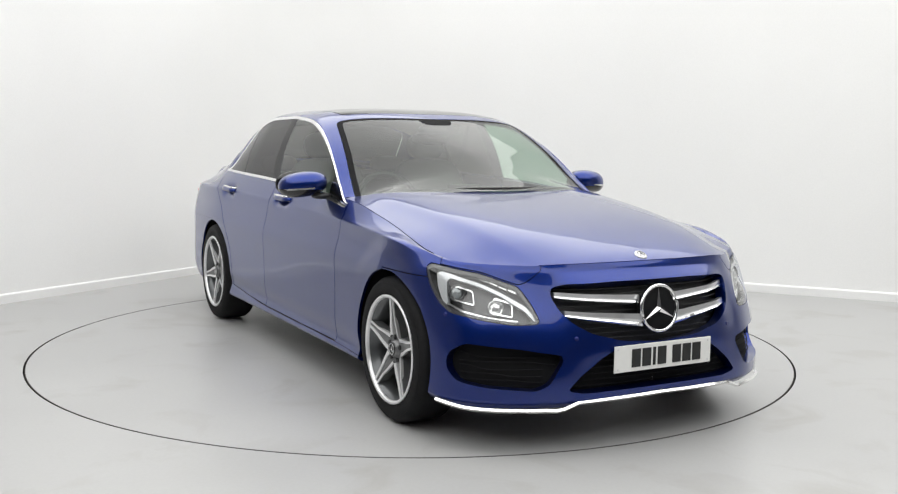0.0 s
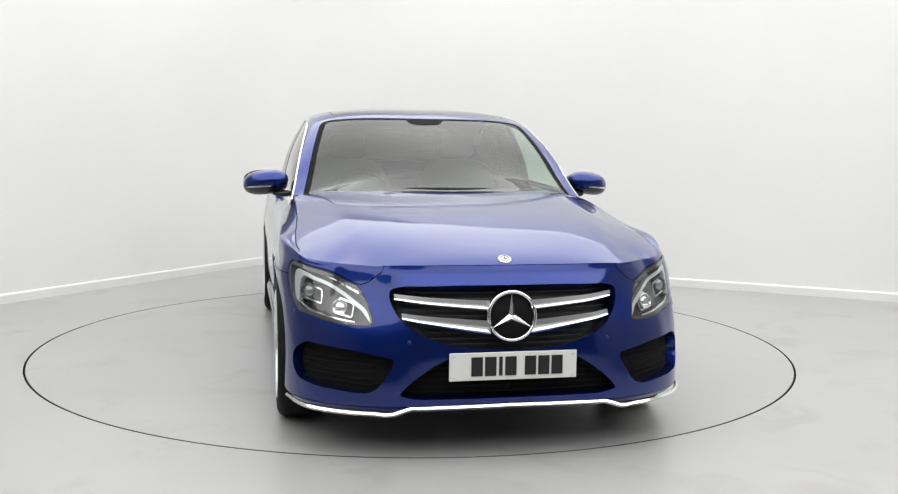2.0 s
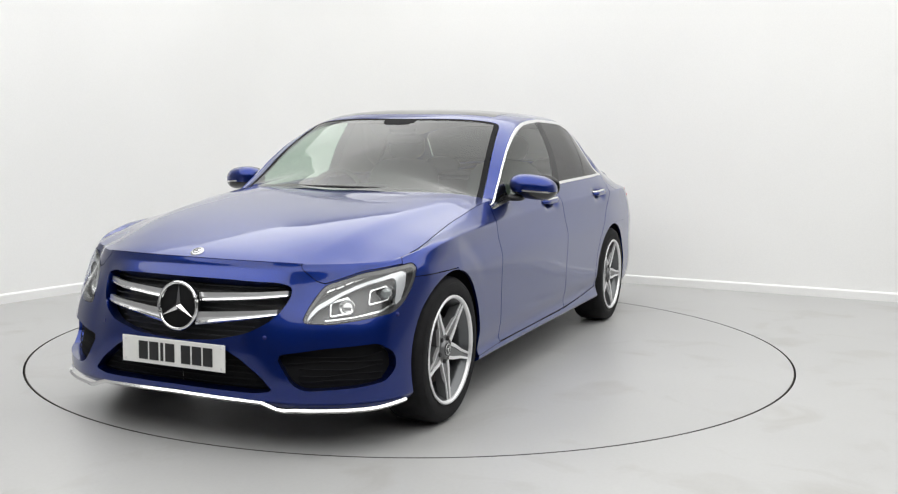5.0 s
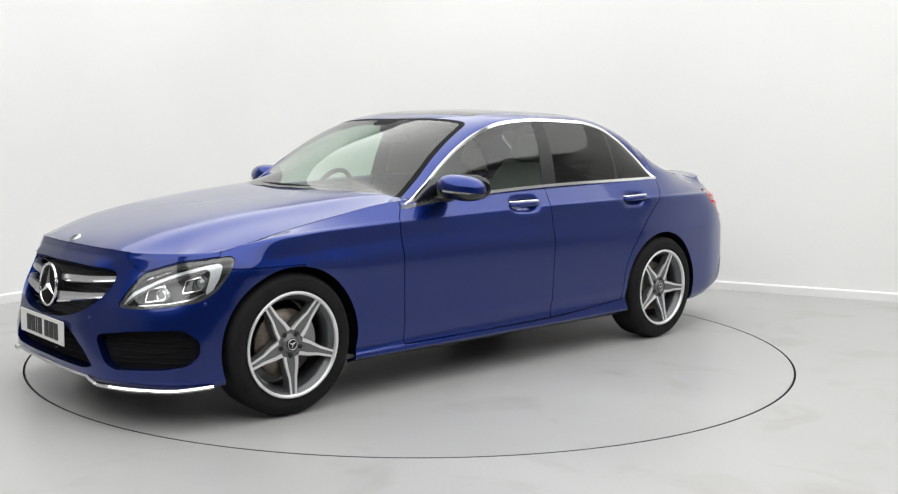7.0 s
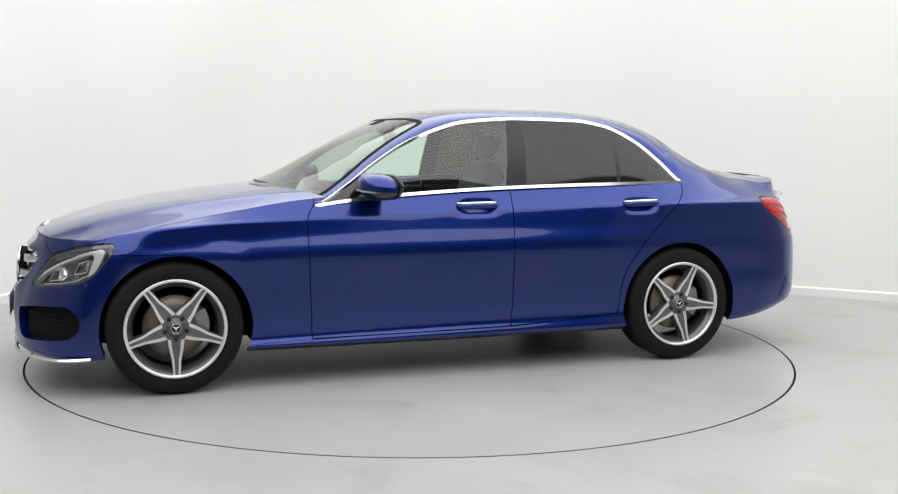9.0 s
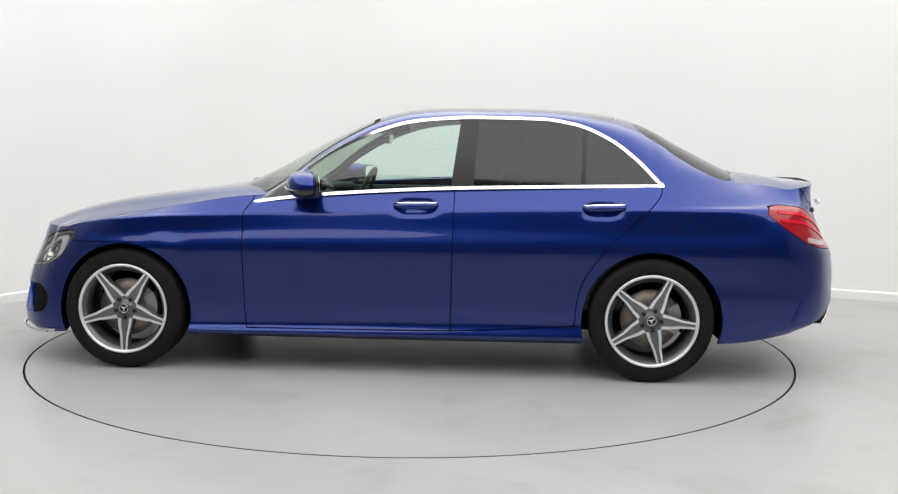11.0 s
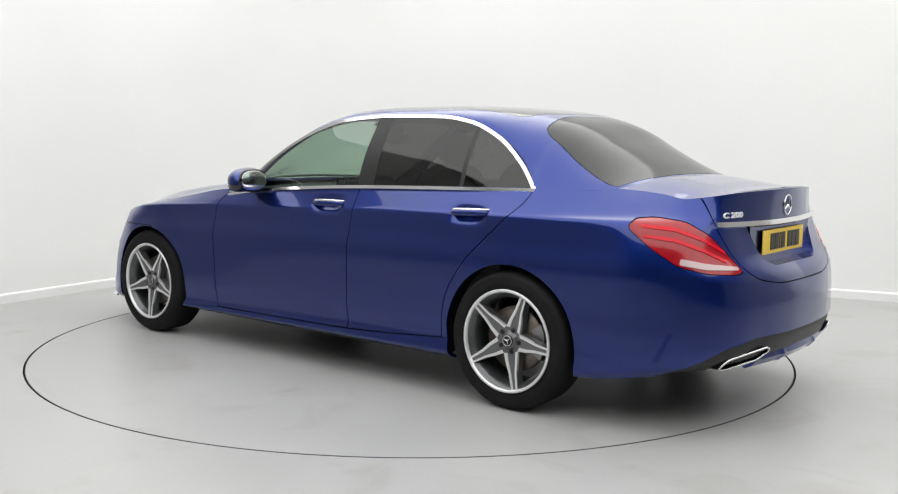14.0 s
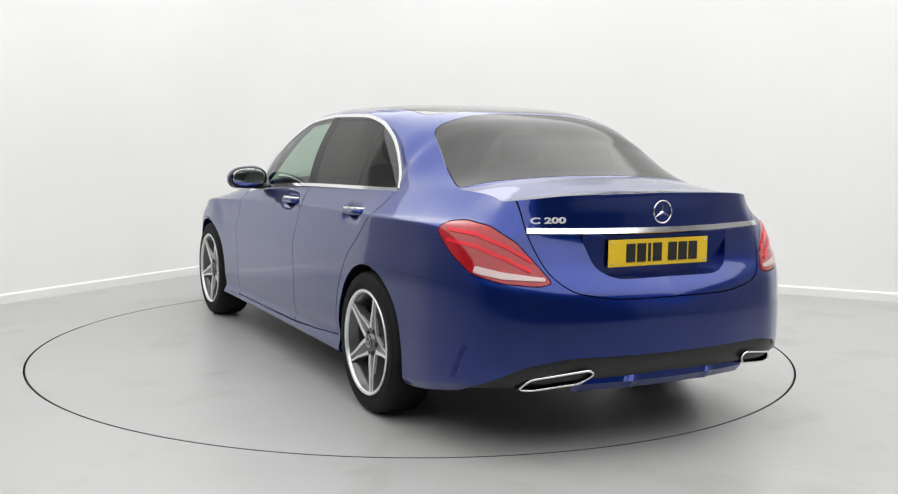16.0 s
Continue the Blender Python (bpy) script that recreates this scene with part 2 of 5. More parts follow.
class Shell:
    """A triangle mesh with a normal at each corner point, which can be cut along curves."""

    def __init__(self, v, n, f):
        self.v, self.n, self.f = v, n, f

    @staticmethod
    def grid(p, outward=(0, 0, 1)):
        a, b = p.shape[:2]
        du, dv = np.gradient(p, axis=0), np.gradient(p, axis=1)
        n = np.cross(du, dv)
        n /= np.linalg.norm(n, axis=-1, keepdims=True) + 1e-12
        idx = np.arange(a * b).reshape(a, b)
        q = np.stack([idx[:-1, :-1], idx[1:, :-1], idx[1:, 1:], idx[:-1, 1:]], -1).reshape(-1, 4)
        s = Shell(p.reshape(-1, 3), n.reshape(-1, 3), np.vstack([q[:, [0, 1, 2]], q[:, [0, 2, 3]]]))
        if (s.n @ np.array(outward)).mean() < 0:
            s.n, s.f = -s.n, s.f[:, ::-1]
        return s

    def tidy(self):
        used = np.unique(self.f)
        m = np.zeros(len(self.v), int)
        m[used] = np.arange(len(used))
        return Shell(self.v[used], self.n[used], m[self.f]) if len(self.f) else self

    def refine(self):
        """Every triangle in four."""
        f = self.f
        e = np.sort(np.vstack([f[:, [0, 1]], f[:, [1, 2]], f[:, [2, 0]]]), 1)
        u, inv = np.unique(e, axis=0, return_inverse=True)
        inv = inv.ravel() + len(self.v)
        v = np.vstack([self.v, (self.v[u[:, 0]] + self.v[u[:, 1]]) / 2])
        n = np.vstack([self.n, self.n[u[:, 0]] + self.n[u[:, 1]]])
        n /= np.linalg.norm(n, axis=1, keepdims=True) + 1e-12
        k = len(f)
        a, b, c = inv[:k], inv[k:2 * k], inv[2 * k:]
        g = np.vstack([np.stack(t, 1) for t in ((f[:, 0], a, c), (a, f[:, 1], b), (c, b, f[:, 2]), (a, b, c))])
        return Shell(v, n, g)

    def cut(self, d):
        """Two shells: where d is positive, and where it is negative."""
        d = np.where(np.abs(d) < 1e-7, 1e-7, d)
        s = d[self.f] > 0
        c = s.sum(1)
        pos, neg = [self.f[c == 3]], [self.f[c == 0]]
        v, n, made = list(self.v), list(self.n), {}

        def mid(i, j):
            k = (min(i, j), max(i, j))
            if k not in made:
                t = d[i] / (d[i] - d[j])
                v.append(self.v[i] * (1 - t) + self.v[j] * t)
                w = self.n[i] * (1 - t) + self.n[j] * t
                n.append(w / (np.linalg.norm(w) + 1e-12))
                made[k] = len(v) - 1
            return made[k]

        P, N = [], []
        for tri in self.f[(c == 1) | (c == 2)]:
            sg = [d[i] > 0 for i in tri]
            lone = [k for k in range(3) if sg.count(sg[k]) == 1][0]
            a, b, e = int(tri[lone]), int(tri[(lone + 1) % 3]), int(tri[(lone + 2) % 3])
            ab, ae = mid(a, b), mid(a, e)
            one, two = ([(a, ab, ae)], [(ab, b, e), (ab, e, ae)])
            (P if sg[lone] else N).extend(one)
            (N if sg[lone] else P).extend(two)
        v, n = np.array(v), np.array(n)
        if P:
            pos.append(np.array(P))
        if N:
            neg.append(np.array(N))
        return Shell(v, n, np.vstack(pos)).tidy(), Shell(v, n, np.vstack(neg)).tidy()

    def outside(self, fn, gap=0.0):
        return self.cut(fn(self.v) - gap)[0] if len(self.f) else self

    def inside(self, fn, gap=0.0):
        return self.cut(fn(self.v) + gap)[1] if len(self.f) else self

    def split(self, fn, gap=0.0025):
        return self.outside(fn, gap), self.inside(fn, gap)

    def moved(self, d):
        return Shell(self.v + self.n * d, self.n, self.f)

    def mirrored(self):
        k = np.array([1, -1, 1])
        return Shell(self.v * k, self.n * k, self.f[:, ::-1])

    def both(self):
        o = self.mirrored()
        return Shell(np.vstack([self.v, o.v]), np.vstack([self.n, o.n]), np.vstack([self.f, o.f + len(self.v)]))

    def weld(self):
        _, first, inv = np.unique(np.round(self.v, 5), axis=0, return_index=True, return_inverse=True)
        inv = inv.ravel()
        f = inv[self.f]
        ok = (f[:, 0] != f[:, 1]) & (f[:, 1] != f[:, 2]) & (f[:, 0] != f[:, 2])
        n = np.zeros((len(first), 3))
        np.add.at(n, inv, self.n)
        n /= np.linalg.norm(n, axis=1, keepdims=True) + 1e-12
        return Shell(self.v[first], n, f[ok])

    def mesh(self, name, depth=0.014, rim_only=False):
        """The mesh, with its rim folded inward by depth; or that rim alone."""
        s = self.weld()
        v, n, f = s.v, s.n, s.f
        faces = f
        if depth:
            e = np.vstack([f[:, [0, 1]], f[:, [1, 2]], f[:, [2, 0]]])
            key = np.sort(e, 1)
            _, inv, cnt = np.unique(key, axis=0, return_inverse=True, return_counts=True)
            rim = e[cnt[inv.ravel()] == 1]
            if len(rim):
                k, base = len(rim), len(v)
                a, b = v[rim[:, 0]], v[rim[:, 1]]
                na, nb = n[rim[:, 0]], n[rim[:, 1]]
                side = np.cross(b - a, na + nb)
                side /= np.linalg.norm(side, axis=1, keepdims=True) + 1e-12
                v = np.vstack([v, a, b, b - nb * depth, a - na * depth])
                n = np.vstack([n, side, side, side, side])
                i = np.arange(k) + base
                faces = np.vstack([f[:0] if rim_only else f, np.stack([i, i + 3 * k, i + 2 * k], 1), np.stack([i, i + 2 * k, i + k], 1)])
        me = bpy.data.meshes.new(name)
        me.from_pydata(v.tolist(), [], faces.tolist())
        me.polygons.foreach_set("use_smooth", np.ones(len(faces), bool))
        me.normals_split_custom_set_from_vertices(n.tolist())
        return me


def normals_of(v, f):
    t = np.cross(v[f[:, 1]] - v[f[:, 0]], v[f[:, 2]] - v[f[:, 0]])
    n = np.zeros_like(v)
    for k in range(3):
        np.add.at(n, f[:, k], t)
    n[np.abs(v[:, 1]) < 1e-6, 1] = 0
    return n / (np.linalg.norm(n, axis=1, keepdims=True) + 1e-12)


def relax_to_edge(shell, edge, fn, reach=0.24):
    """Bends a sheet so that it meets the body's edge line, fading inward."""
    e = edge[::2]
    dz = e[:, 2] - fn(e[:, 0], e[:, 1])
    v = shell.v.copy()
    d2 = ((v[:, None, :2] - e[None, :, :2]) ** 2).sum(-1)
    w = 1 / (d2 + 1e-5) ** 1.5
    v[:, 2] += (w * dz).sum(1) / w.sum(1) * np.exp(-d2.min(1) / reach**2)
    return Shell(v, normals_of(v, shell.f), shell.f)


def join_normals(shell, pts, normals, reach):
    """Bends the normals near a line towards common ones, so that two sheets flow into each other."""
    d2 = ((shell.v[:, None, :] - pts[None]) ** 2).sum(-1)
    k = d2.argmin(1)
    w = np.exp(-d2[np.arange(len(k)), k] / reach**2)[:, None]
    n = shell.n * (1 - w) + normals[k] * w
    return Shell(shell.v, n / np.linalg.norm(n, axis=1, keepdims=True), shell.f)


def xz(poly):
    return lambda v: sdf(v[:, [0, 2]], poly)


def yz(poly):
    return lambda v: sdf(v[:, [1, 2]], poly)


def xy(poly):
    return lambda v: sdf(v[:, [0, 1]], poly)


def circle(cx, cz, r):
    return lambda v: np.hypot(v[:, 0] - cx, v[:, 2] - cz) - r


def ribbon(bm, pts, normals, width, height):
    """A flat strip with thickness along points, lying on a surface; width is one number or one a point."""
    pts, normals = [Vector(p) for p in pts], [Vector(n).normalized() for n in normals]
    rings = []
    for i, p in enumerate(pts):
        d = (pts[min(i + 1, len(pts) - 1)] - pts[max(i - 1, 0)]).normalized()
        n = normals[i]
        w = n.cross(d).normalized() * (width[i] if isinstance(width, list) else width) / 2
        rings.append([bm.verts.new(q) for q in (p - w - n * 0.004, p - w * 0.8 + n * height, p + w * 0.8 + n * height, p + w - n * 0.004)])
    for a, b in zip(rings, rings[1:]):
        for k in range(4):
            bm.faces.new((a[k], a[(k + 1) % 4], b[(k + 1) % 4], b[k])).smooth = True
    for a, b in zip(rings, rings[1:]):
        for k in range(4):
            bm.edges.get((a[k], b[k])).smooth = False
    bm.faces.new(rings[0])
    bm.faces.new(rings[-1][::-1])
    bmesh.ops.recalc_face_normals(bm, faces=bm.faces)
    return bm


# ---- the room ----
CORNER = np.array([-1.27, 4.20])
LEFT_DIR = np.array([-1.38, -2.20]) / math.hypot(1.38, 2.20)
RIGHT_DIR = np.array([2.44, -1.18]) / math.hypot(2.44, 1.18)


def wall_line():
    """The plan of the white back wall: two straight runs with a coved corner."""
    pts = [CORNER + LEFT_DIR * d for d in np.linspace(3.8, 0.9, 8)]
    a, b = CORNER + LEFT_DIR * 0.9, CORNER + RIGHT_DIR * 0.9
    pts += [(1 - t) ** 2 * a + 2 * t * (1 - t) * CORNER + t * t * b for t in np.linspace(0.05, 0.95, 14)]
    pts += [CORNER + RIGHT_DIR * d for d in np.linspace(0.9, 9.0, 12)]
    return np.array(pts)


def wall_from(line, name, z0, z1, thick, mat, label):
    n = np.gradient(line, axis=0)
    n = np.stack([-n[:, 1], n[:, 0]], 1) / np.linalg.norm(n, axis=1)[:, None]
    inner, outer = line, line + n * thick
    bm = bmesh.new()
    rows = [[bm.verts.new((x, y, z)) for (x, y), z in ((i, z0), (i, z1), (o, z1), (o, z0))] for i, o in zip(inner, outer)]
    for a, b in zip(rows, rows[1:]):
        for k in range(4):
            f = bm.faces.new((a[k], a[(k + 1) % 4], b[(k + 1) % 4], b[k]))
            f.smooth = k in (0, 2)
    bm.faces.new(rows[0])
    bm.faces.new(rows[-1][::-1])
    for e in bm.edges:
        if abs(e.verts[0].co.z - e.verts[1].co.z) < 1e-6 and (e.verts[0].co.xy - e.verts[1].co.xy).length > 0.02:
            e.smooth = False
    bmesh.ops.recalc_face_normals(bm, faces=bm.faces)
    return tagged(part(name, bm, mat), label, kind="structure")


def skirting(line):
    n = np.gradient(line, axis=0)
    n = np.stack([-n[:, 1], n[:, 0]], 1) / np.linalg.norm(n, axis=1)[:, None]
    prof = [(0.0, 0.0), (0.018, 0.0), (0.018, 0.062), (0.014, 0.07), (0.006, 0.074), (0.0, 0.075)]
    bm = bmesh.new()
    rows = [[bm.verts.new((*(p - q * d), z)) for d, z in prof] for p, q in zip(line, n)]
    for a, b in zip(rows, rows[1:]):
        for k in range(len(prof) - 1):
            bm.faces.new((a[k], a[k + 1], b[k + 1], b[k]))
    bmesh.ops.recalc_face_normals(bm, faces=bm.faces)
    return tagged(part("baseboard", bm, SKIRT), "low white painted skirting board along the studio wall", kind="structure")


TABLE_R = 2.25


def flooring():
    bm = bmesh.new()
    mid, outer = [], []
    steps = 160
    for k in range(steps):
        a = 2 * math.pi * k / steps
        c, s = math.cos(a), math.sin(a)
        mid.append(bm.verts.new(((TABLE_R + 0.009) * c, (TABLE_R + 0.009) * s, 0)))
        q = 13.0 / max(abs(c), abs(s))
        outer.append(bm.verts.new((q * c, q * s, 0)))
    for k in range(steps):
        j = (k + 1) % steps
        bm.faces.new((mid[k], outer[k], outer[j], mid[j]))
    bmesh.ops.recalc_face_normals(bm, faces=bm.faces)
    tagged(part("floor", bm, FLOOR), "smooth grey painted studio floor with faint scuffs", kind="structure")
    # outer gap wall, shade put into its dark colour
    bm = bmesh.new()
    ring = []
    for k in range(steps):
        c, q = math.cos(2 * math.pi * k / steps), math.sin(2 * math.pi * k / steps)
        ring.append([bm.verts.new((r * c, r * q, z)) for r, z in ((TABLE_R + .0092, -.055), (TABLE_R + .0092, -.001), (TABLE_R + .02, -.002))])
    for k in range(steps):
        p, r = ring[k], ring[(k + 1) % steps]
        for i in range(2):
            bm.faces.new((p[i], p[i + 1], r[i + 1], r[i]))
    bmesh.ops.recalc_face_normals(bm, faces=bm.faces)
    tagged(part("trim", bm, GAP_SHADE_STEEL), "dark steel rim round the turntable pit", kind="structure")
    bm = bmesh.new()
    bmesh.ops.create_circle(bm, cap_ends=True, segments=96, radius=TABLE_R + 0.2, matrix=Matrix.Translation((0, 0, -0.06)))
    tagged(part("turntable_pit", bm, DARK), "dark pit below the turntable", kind="structure")


def turntable():
    thing = empty("turntable", "round grey painted turntable flush with the studio floor", "turntable")
    bm = bmesh.new()
    bmesh.ops.create_cone(bm, cap_ends=True, segments=180, radius1=TABLE_R - 0.004, radius2=TABLE_R - 0.004, depth=0.04, matrix=Matrix.Translation((0, 0, -0.02)))
    part("deck", bm, FLOOR, thing)
    bm = bmesh.new()
    rings = []
    for k in range(180):
        a = 2 * math.pi * k / 180
        rings.append([bm.verts.new((r * math.cos(a), r * math.sin(a), z)) for r, z in ((TABLE_R - .0038, -.0005), (TABLE_R - .0015, -.001), (TABLE_R, -.003), (TABLE_R, -.04))])
    for k in range(180):
        p, q = rings[k], rings[(k + 1) % 180]
        for i in range(3):
            bm.faces.new((p[i], q[i], q[i + 1], p[i + 1]))
    bmesh.ops.recalc_face_normals(bm, faces=bm.faces)
    part("edge_ring", bm, GAP_SHADE_STEEL, thing, "dark worn steel edge ring")
    return thing


LINE = wall_line()
wall_from(LINE, "wall_north", 0, CEILING, 0.15, WALL, "plain white studio wall with a coved corner")
skirting(LINE)
flooring()
# unseen walls, added; their tones set what the car paint reflects
GREY_WALL = material("unseen_wall_grey", (0.32, 0.32, 0.32), rough=0.7, grain=0.03, stain=0.05)
DARK_WALL = material("unseen_wall_charcoal", (0.10, 0.10, 0.104), rough=0.8, grain=0.05, stain=0.1)


def straight(points):
    p = np.array(points, float)
    return np.vstack([np.linspace(u, v, 4)[:-1] for u, v in zip(p, p[1:])] + [p[-1:]])


wall_from(straight([LINE[-1], (7.0, -6.5)]), "wall_east", 0, CEILING, 0.15, GREY_WALL, "plain grey wall closing the studio")
wall_from(straight([(7.0, -6.5), (7.0, -9.5), (-6.2, -9.5)]), "wall_south", 0, CEILING, 0.15, DARK_WALL, "plain charcoal wall closing the studio")
wall_from(straight([(-6.2, -9.5), (-6.2, -3.6), LINE[0]]), "wall_west", 0, CEILING, 0.15, GREY_WALL, "plain grey wall closing the studio")
bm = bmesh.new()
box(bm, 1, -2.5, CEILING + 0.1, 24, 24, 0.2)
tagged(part("ceiling", bm, WALL), "plain white studio ceiling", kind="structure")


def ceiling_light(x, y, wx, wy):
    thing = empty("ceiling_light", "flat white ceiling light panel", "ceiling light", "studio ceiling lights")
    thing.location = (x, y, CEILING)
    bm = bmesh.new()
    box(bm, 0, 0, -0.035, wx, wy, 0.07, 0.004)
    part("frame", bm, SKIRT, thing)
    return thing


for px_, py_, pw, pd, watts in PANELS:
    ceiling_light(px_, py_, pw, pd)

# ---- the car's body surface ----
PLAN = [(2.206, 0), (2.200, 0.22), (2.177, 0.42), (2.115, 0.60), (1.99, 0.77), (1.84, 0.858), (1.65, 0.893), (1.42, 0.902), (1.1, 0.898), (0.75, 0.892), (0.2, 0.890),
        (-0.4, 0.893), (-1.0, 0.900), (-1.42, 0.907), (-1.8, 0.895), (-2.06, 0.872), (-2.27, 0.797), (-2.41, 0.63), (-2.47, 0.43), (-2.503, 0.22), (-2.512, 0)]
# rows from the bottom edge to the shoulder: height and inset along the plan
HEIGHT = [
    {0: .195, 3: .19, 5: .185, 6: .20, 8: .19, 10: .185, 12: .19, 14: .215, 16: .28, 18: .30, 20: .30},
    {0: .225, 8: .218, 12: .228, 14: .25, 16: .32, 20: .345},
    {0: .30, 8: .265, 12: .30, 14: .31, 16: .39, 20: .41},
    {0: .40, 8: .36, 12: .38, 14: .42, 20: .48},
    {0: .50, 8: .52, 14: .53, 20: .57},
    {0: .60, 4: .63, 8: .66, 13: .68, 20: .66},
    {0: .68, 4: .69, 6: .73, 8: .77, 12: .80, 15: .80, 17: .79, 20: .78},
    {0: .735, 3: .73, 5: .745, 6: .785, 7: .82, 9: .855, 12: .905, 15: .92, 17: .90, 20: .91},
    {0: .748, 3: .742, 5: .755, 6: .795, 7: .835, 9: .875, 12: .925, 15: .945, 17: .97, 20: .98},
    {0: .763, 2: .76, 3: .755, 4: .755, 5: .762, 6: .79, 7: .84, 8: .897, 9: .95, 9.3: .959, 10: .985, 11: 1.01, 12: 1.028, 13: 1.036, 14: 1.055, 15: 1.042, 16: 1.02, 17: 1.036, 18: 1.052, 20: 1.062}]
INSET = [
    {0: .045, 5: .02, 6.5: .03, 8: .06, 12: .06, 14: .03, 16: .05, 18: .06, 20: .06},
    {0: .015, 5: .0, 6.5: .01, 8: .004, 12: .004, 14: .01, 17: .015, 20: .02},
    {0: .005, 5: 0, 8: .020, 10: .023, 12: .019, 14: .004, 17: 0, 20: 0},
    {0: 0, 1.5: .004, 2.5: .014, 4: .014, 5: .003, 8: .008, 10: .010, 12: .007, 14: 0, 20: 0},
    {0: .012, 1.5: .02, 2.5: .044, 4: .042, 5: .016, 6: .004, 8: .006, 12: .004, 20: 0},
    {0: .035, 1.5: .05, 2.5: .09, 4: .10, 5: .045, 6: .012, 7: .004, 10: 0, 14: 0, 17: .012, 20: .03},
    {0: .07, 1.5: .08, 2.5: .115, 4: .128, 5: .07, 6: .028, 7: .024, 10: .026, 13: .018, 15: .018, 17: .07, 20: .12},
    {0: .112, 2.5: .13, 4: .145, 5: .095, 6: .05, 7: .022, 9: .038, 10: .046, 12: .038, 13: .030, 14: .034, 16: .090, 18: .125, 20: .128},
    {0: .117, 2.5: .135, 4: .15, 5: .10, 6: .06, 7: .05, 9: .050, 10: .056, 12: .050, 13: .046, 14: .070, 16: .14, 18: .128, 20: .125},
    {0: .125, 2.5: .14, 4: .155, 5: .108, 6: .08, 7: .09, 8: .105, 9: .105, 10: .10, 12: .112, 13: .13, 14: .205, 15: .25, 16: .20, 17: .15, 18: .125, 20: .115}]
ACROSS, UP = 420, 64


def plan_curve(s):
    ghost = [(PLAN[1][0], -PLAN[1][1])] + PLAN + [(PLAN[-2][0], -PLAN[-2][1])]
    fine = catmull(ghost, 22 * 40 + 1)[40:-40]
    at = np.linspace(0, 20, len(fine))
    p = np.stack([np.interp(s, at, fine[:, 0]), np.interp(s, at, fine[:, 1])], 1)
    g = np.gradient(fine, axis=0)
    g /= np.linalg.norm(g, axis=1)[:, None]
    n = np.stack([np.interp(s, at, -g[:, 1]), np.interp(s, at, g[:, 0])], 1)
    n /= np.linalg.norm(n, axis=1)[:, None]
    if n[len(n) // 2, 1] < 0:
        n = -n
    return p, n


def belt_grid(across=ACROSS, up=UP):
    fine = np.linspace(0, 20, 2001)
    p, _ = plan_curve(fine)
    arc = np.concatenate([[0], np.cumsum(np.linalg.norm(np.diff(p, axis=0), axis=1))])
    s = np.interp(np.linspace(0, arc[-1], across), arc, fine)
    p, n = plan_curve(s)
    zk = np.array([spline(list(h.items()), s) for h in HEIGHT])
    ik = np.array([spline(list(h.items()), s) for h in INSET])
    v = np.linspace(0, len(HEIGHT) - 1, up)
    rows = range(len(HEIGHT))
    out = np.zeros((across, up, 3))
    for c in range(across):
        z, d = spline(list(zip(rows, zk[:, c])), v), spline(list(zip(rows, ik[:, c])), v)
        out[c, :, :2] = p[c] - n[c] * d[:, None]
        out[c, :, 2] = z
    out[0, :, 1] = out[-1, :, 1] = 0
    # flared shelf over the front wheel arch, fading into the door
    x, z = out[..., 0], out[..., 2]
    r = np.hypot(x - 1.412, (z - .325) * .93)
    t = np.clip((.505 - r) / .10, 0, 1)
    fade = np.clip((x - .90) / .42, 0, 1) ** 1.5 * np.clip((1.86 - x) / .22, 0, 1) * np.clip((z - .55) / .13, 0, 1)
    out[..., 1] += .013 * t * t * (3 - 2 * t) * fade * (out[..., 1] > .5)
    return out


GRID = belt_grid()
BELT = Shell.grid(GRID, (0, 1, 0))
EDGE = GRID[:, -1]


def bonnet_height(x, y):
    zc = spline([(0.5, 1.025), (0.75, 1.012), (0.9, 0.998), (1.2, 0.962), (1.5, 0.919), (1.7, 0.881), (1.85, 0.846), (1.95, 0.818), (2.03, 0.789), (2.1, 0.752), (2.2, 0.67)], x)
    ze = spline([(0.5, 0.97), (0.75, 0.957), (1.1, 0.905), (1.42, 0.842), (1.65, 0.790), (1.84, 0.755), (2.0, 0.722), (2.2, 0.62)], x)
    ye = spline([(0.5, 0.785), (0.75, 0.787), (1.1, 0.795), (1.42, 0.812), (1.65, 0.805), (1.84, 0.775), (2.0, 0.72), (2.2, 0.66)], x)
    r = np.abs(y) / ye
    ridge = spline([(0.5, 0.66), (1.2, 0.60), (2.1, 0.47)], x)
    rise = spline([(0.5, 0.006), (1.2, 0.013), (1.8, 0.013), (2.1, 0.0)], x)
    u = (np.abs(y) - ridge) / 0.10
    return zc - (zc - ze) * r**3.0 + rise * np.where(u < 0, np.exp(-(u / 2.2) ** 2), np.exp(-(u / 0.8) ** 2)) * (r < 1.3)


def boot_height(x, y):
    zc = spline([(-2.5, 1.06), (-2.42, 1.072), (-2.36, 1.066), (-2.28, 1.066), (-2.1, 1.085), (-1.95, 1.104), (-1.7, 1.12)], x)
    return zc - 0.035 * (np.abs(y) / 0.62) ** 3


def sheet(fn, x0, x1, y1, nx, ny):
    X, Y = np.meshgrid(np.linspace(x0, x1, nx), np.linspace(0, y1, ny), indexing="ij")
    return Shell.grid(np.stack([X, Y, fn(X.ravel(), Y.ravel()).reshape(X.shape)], -1))


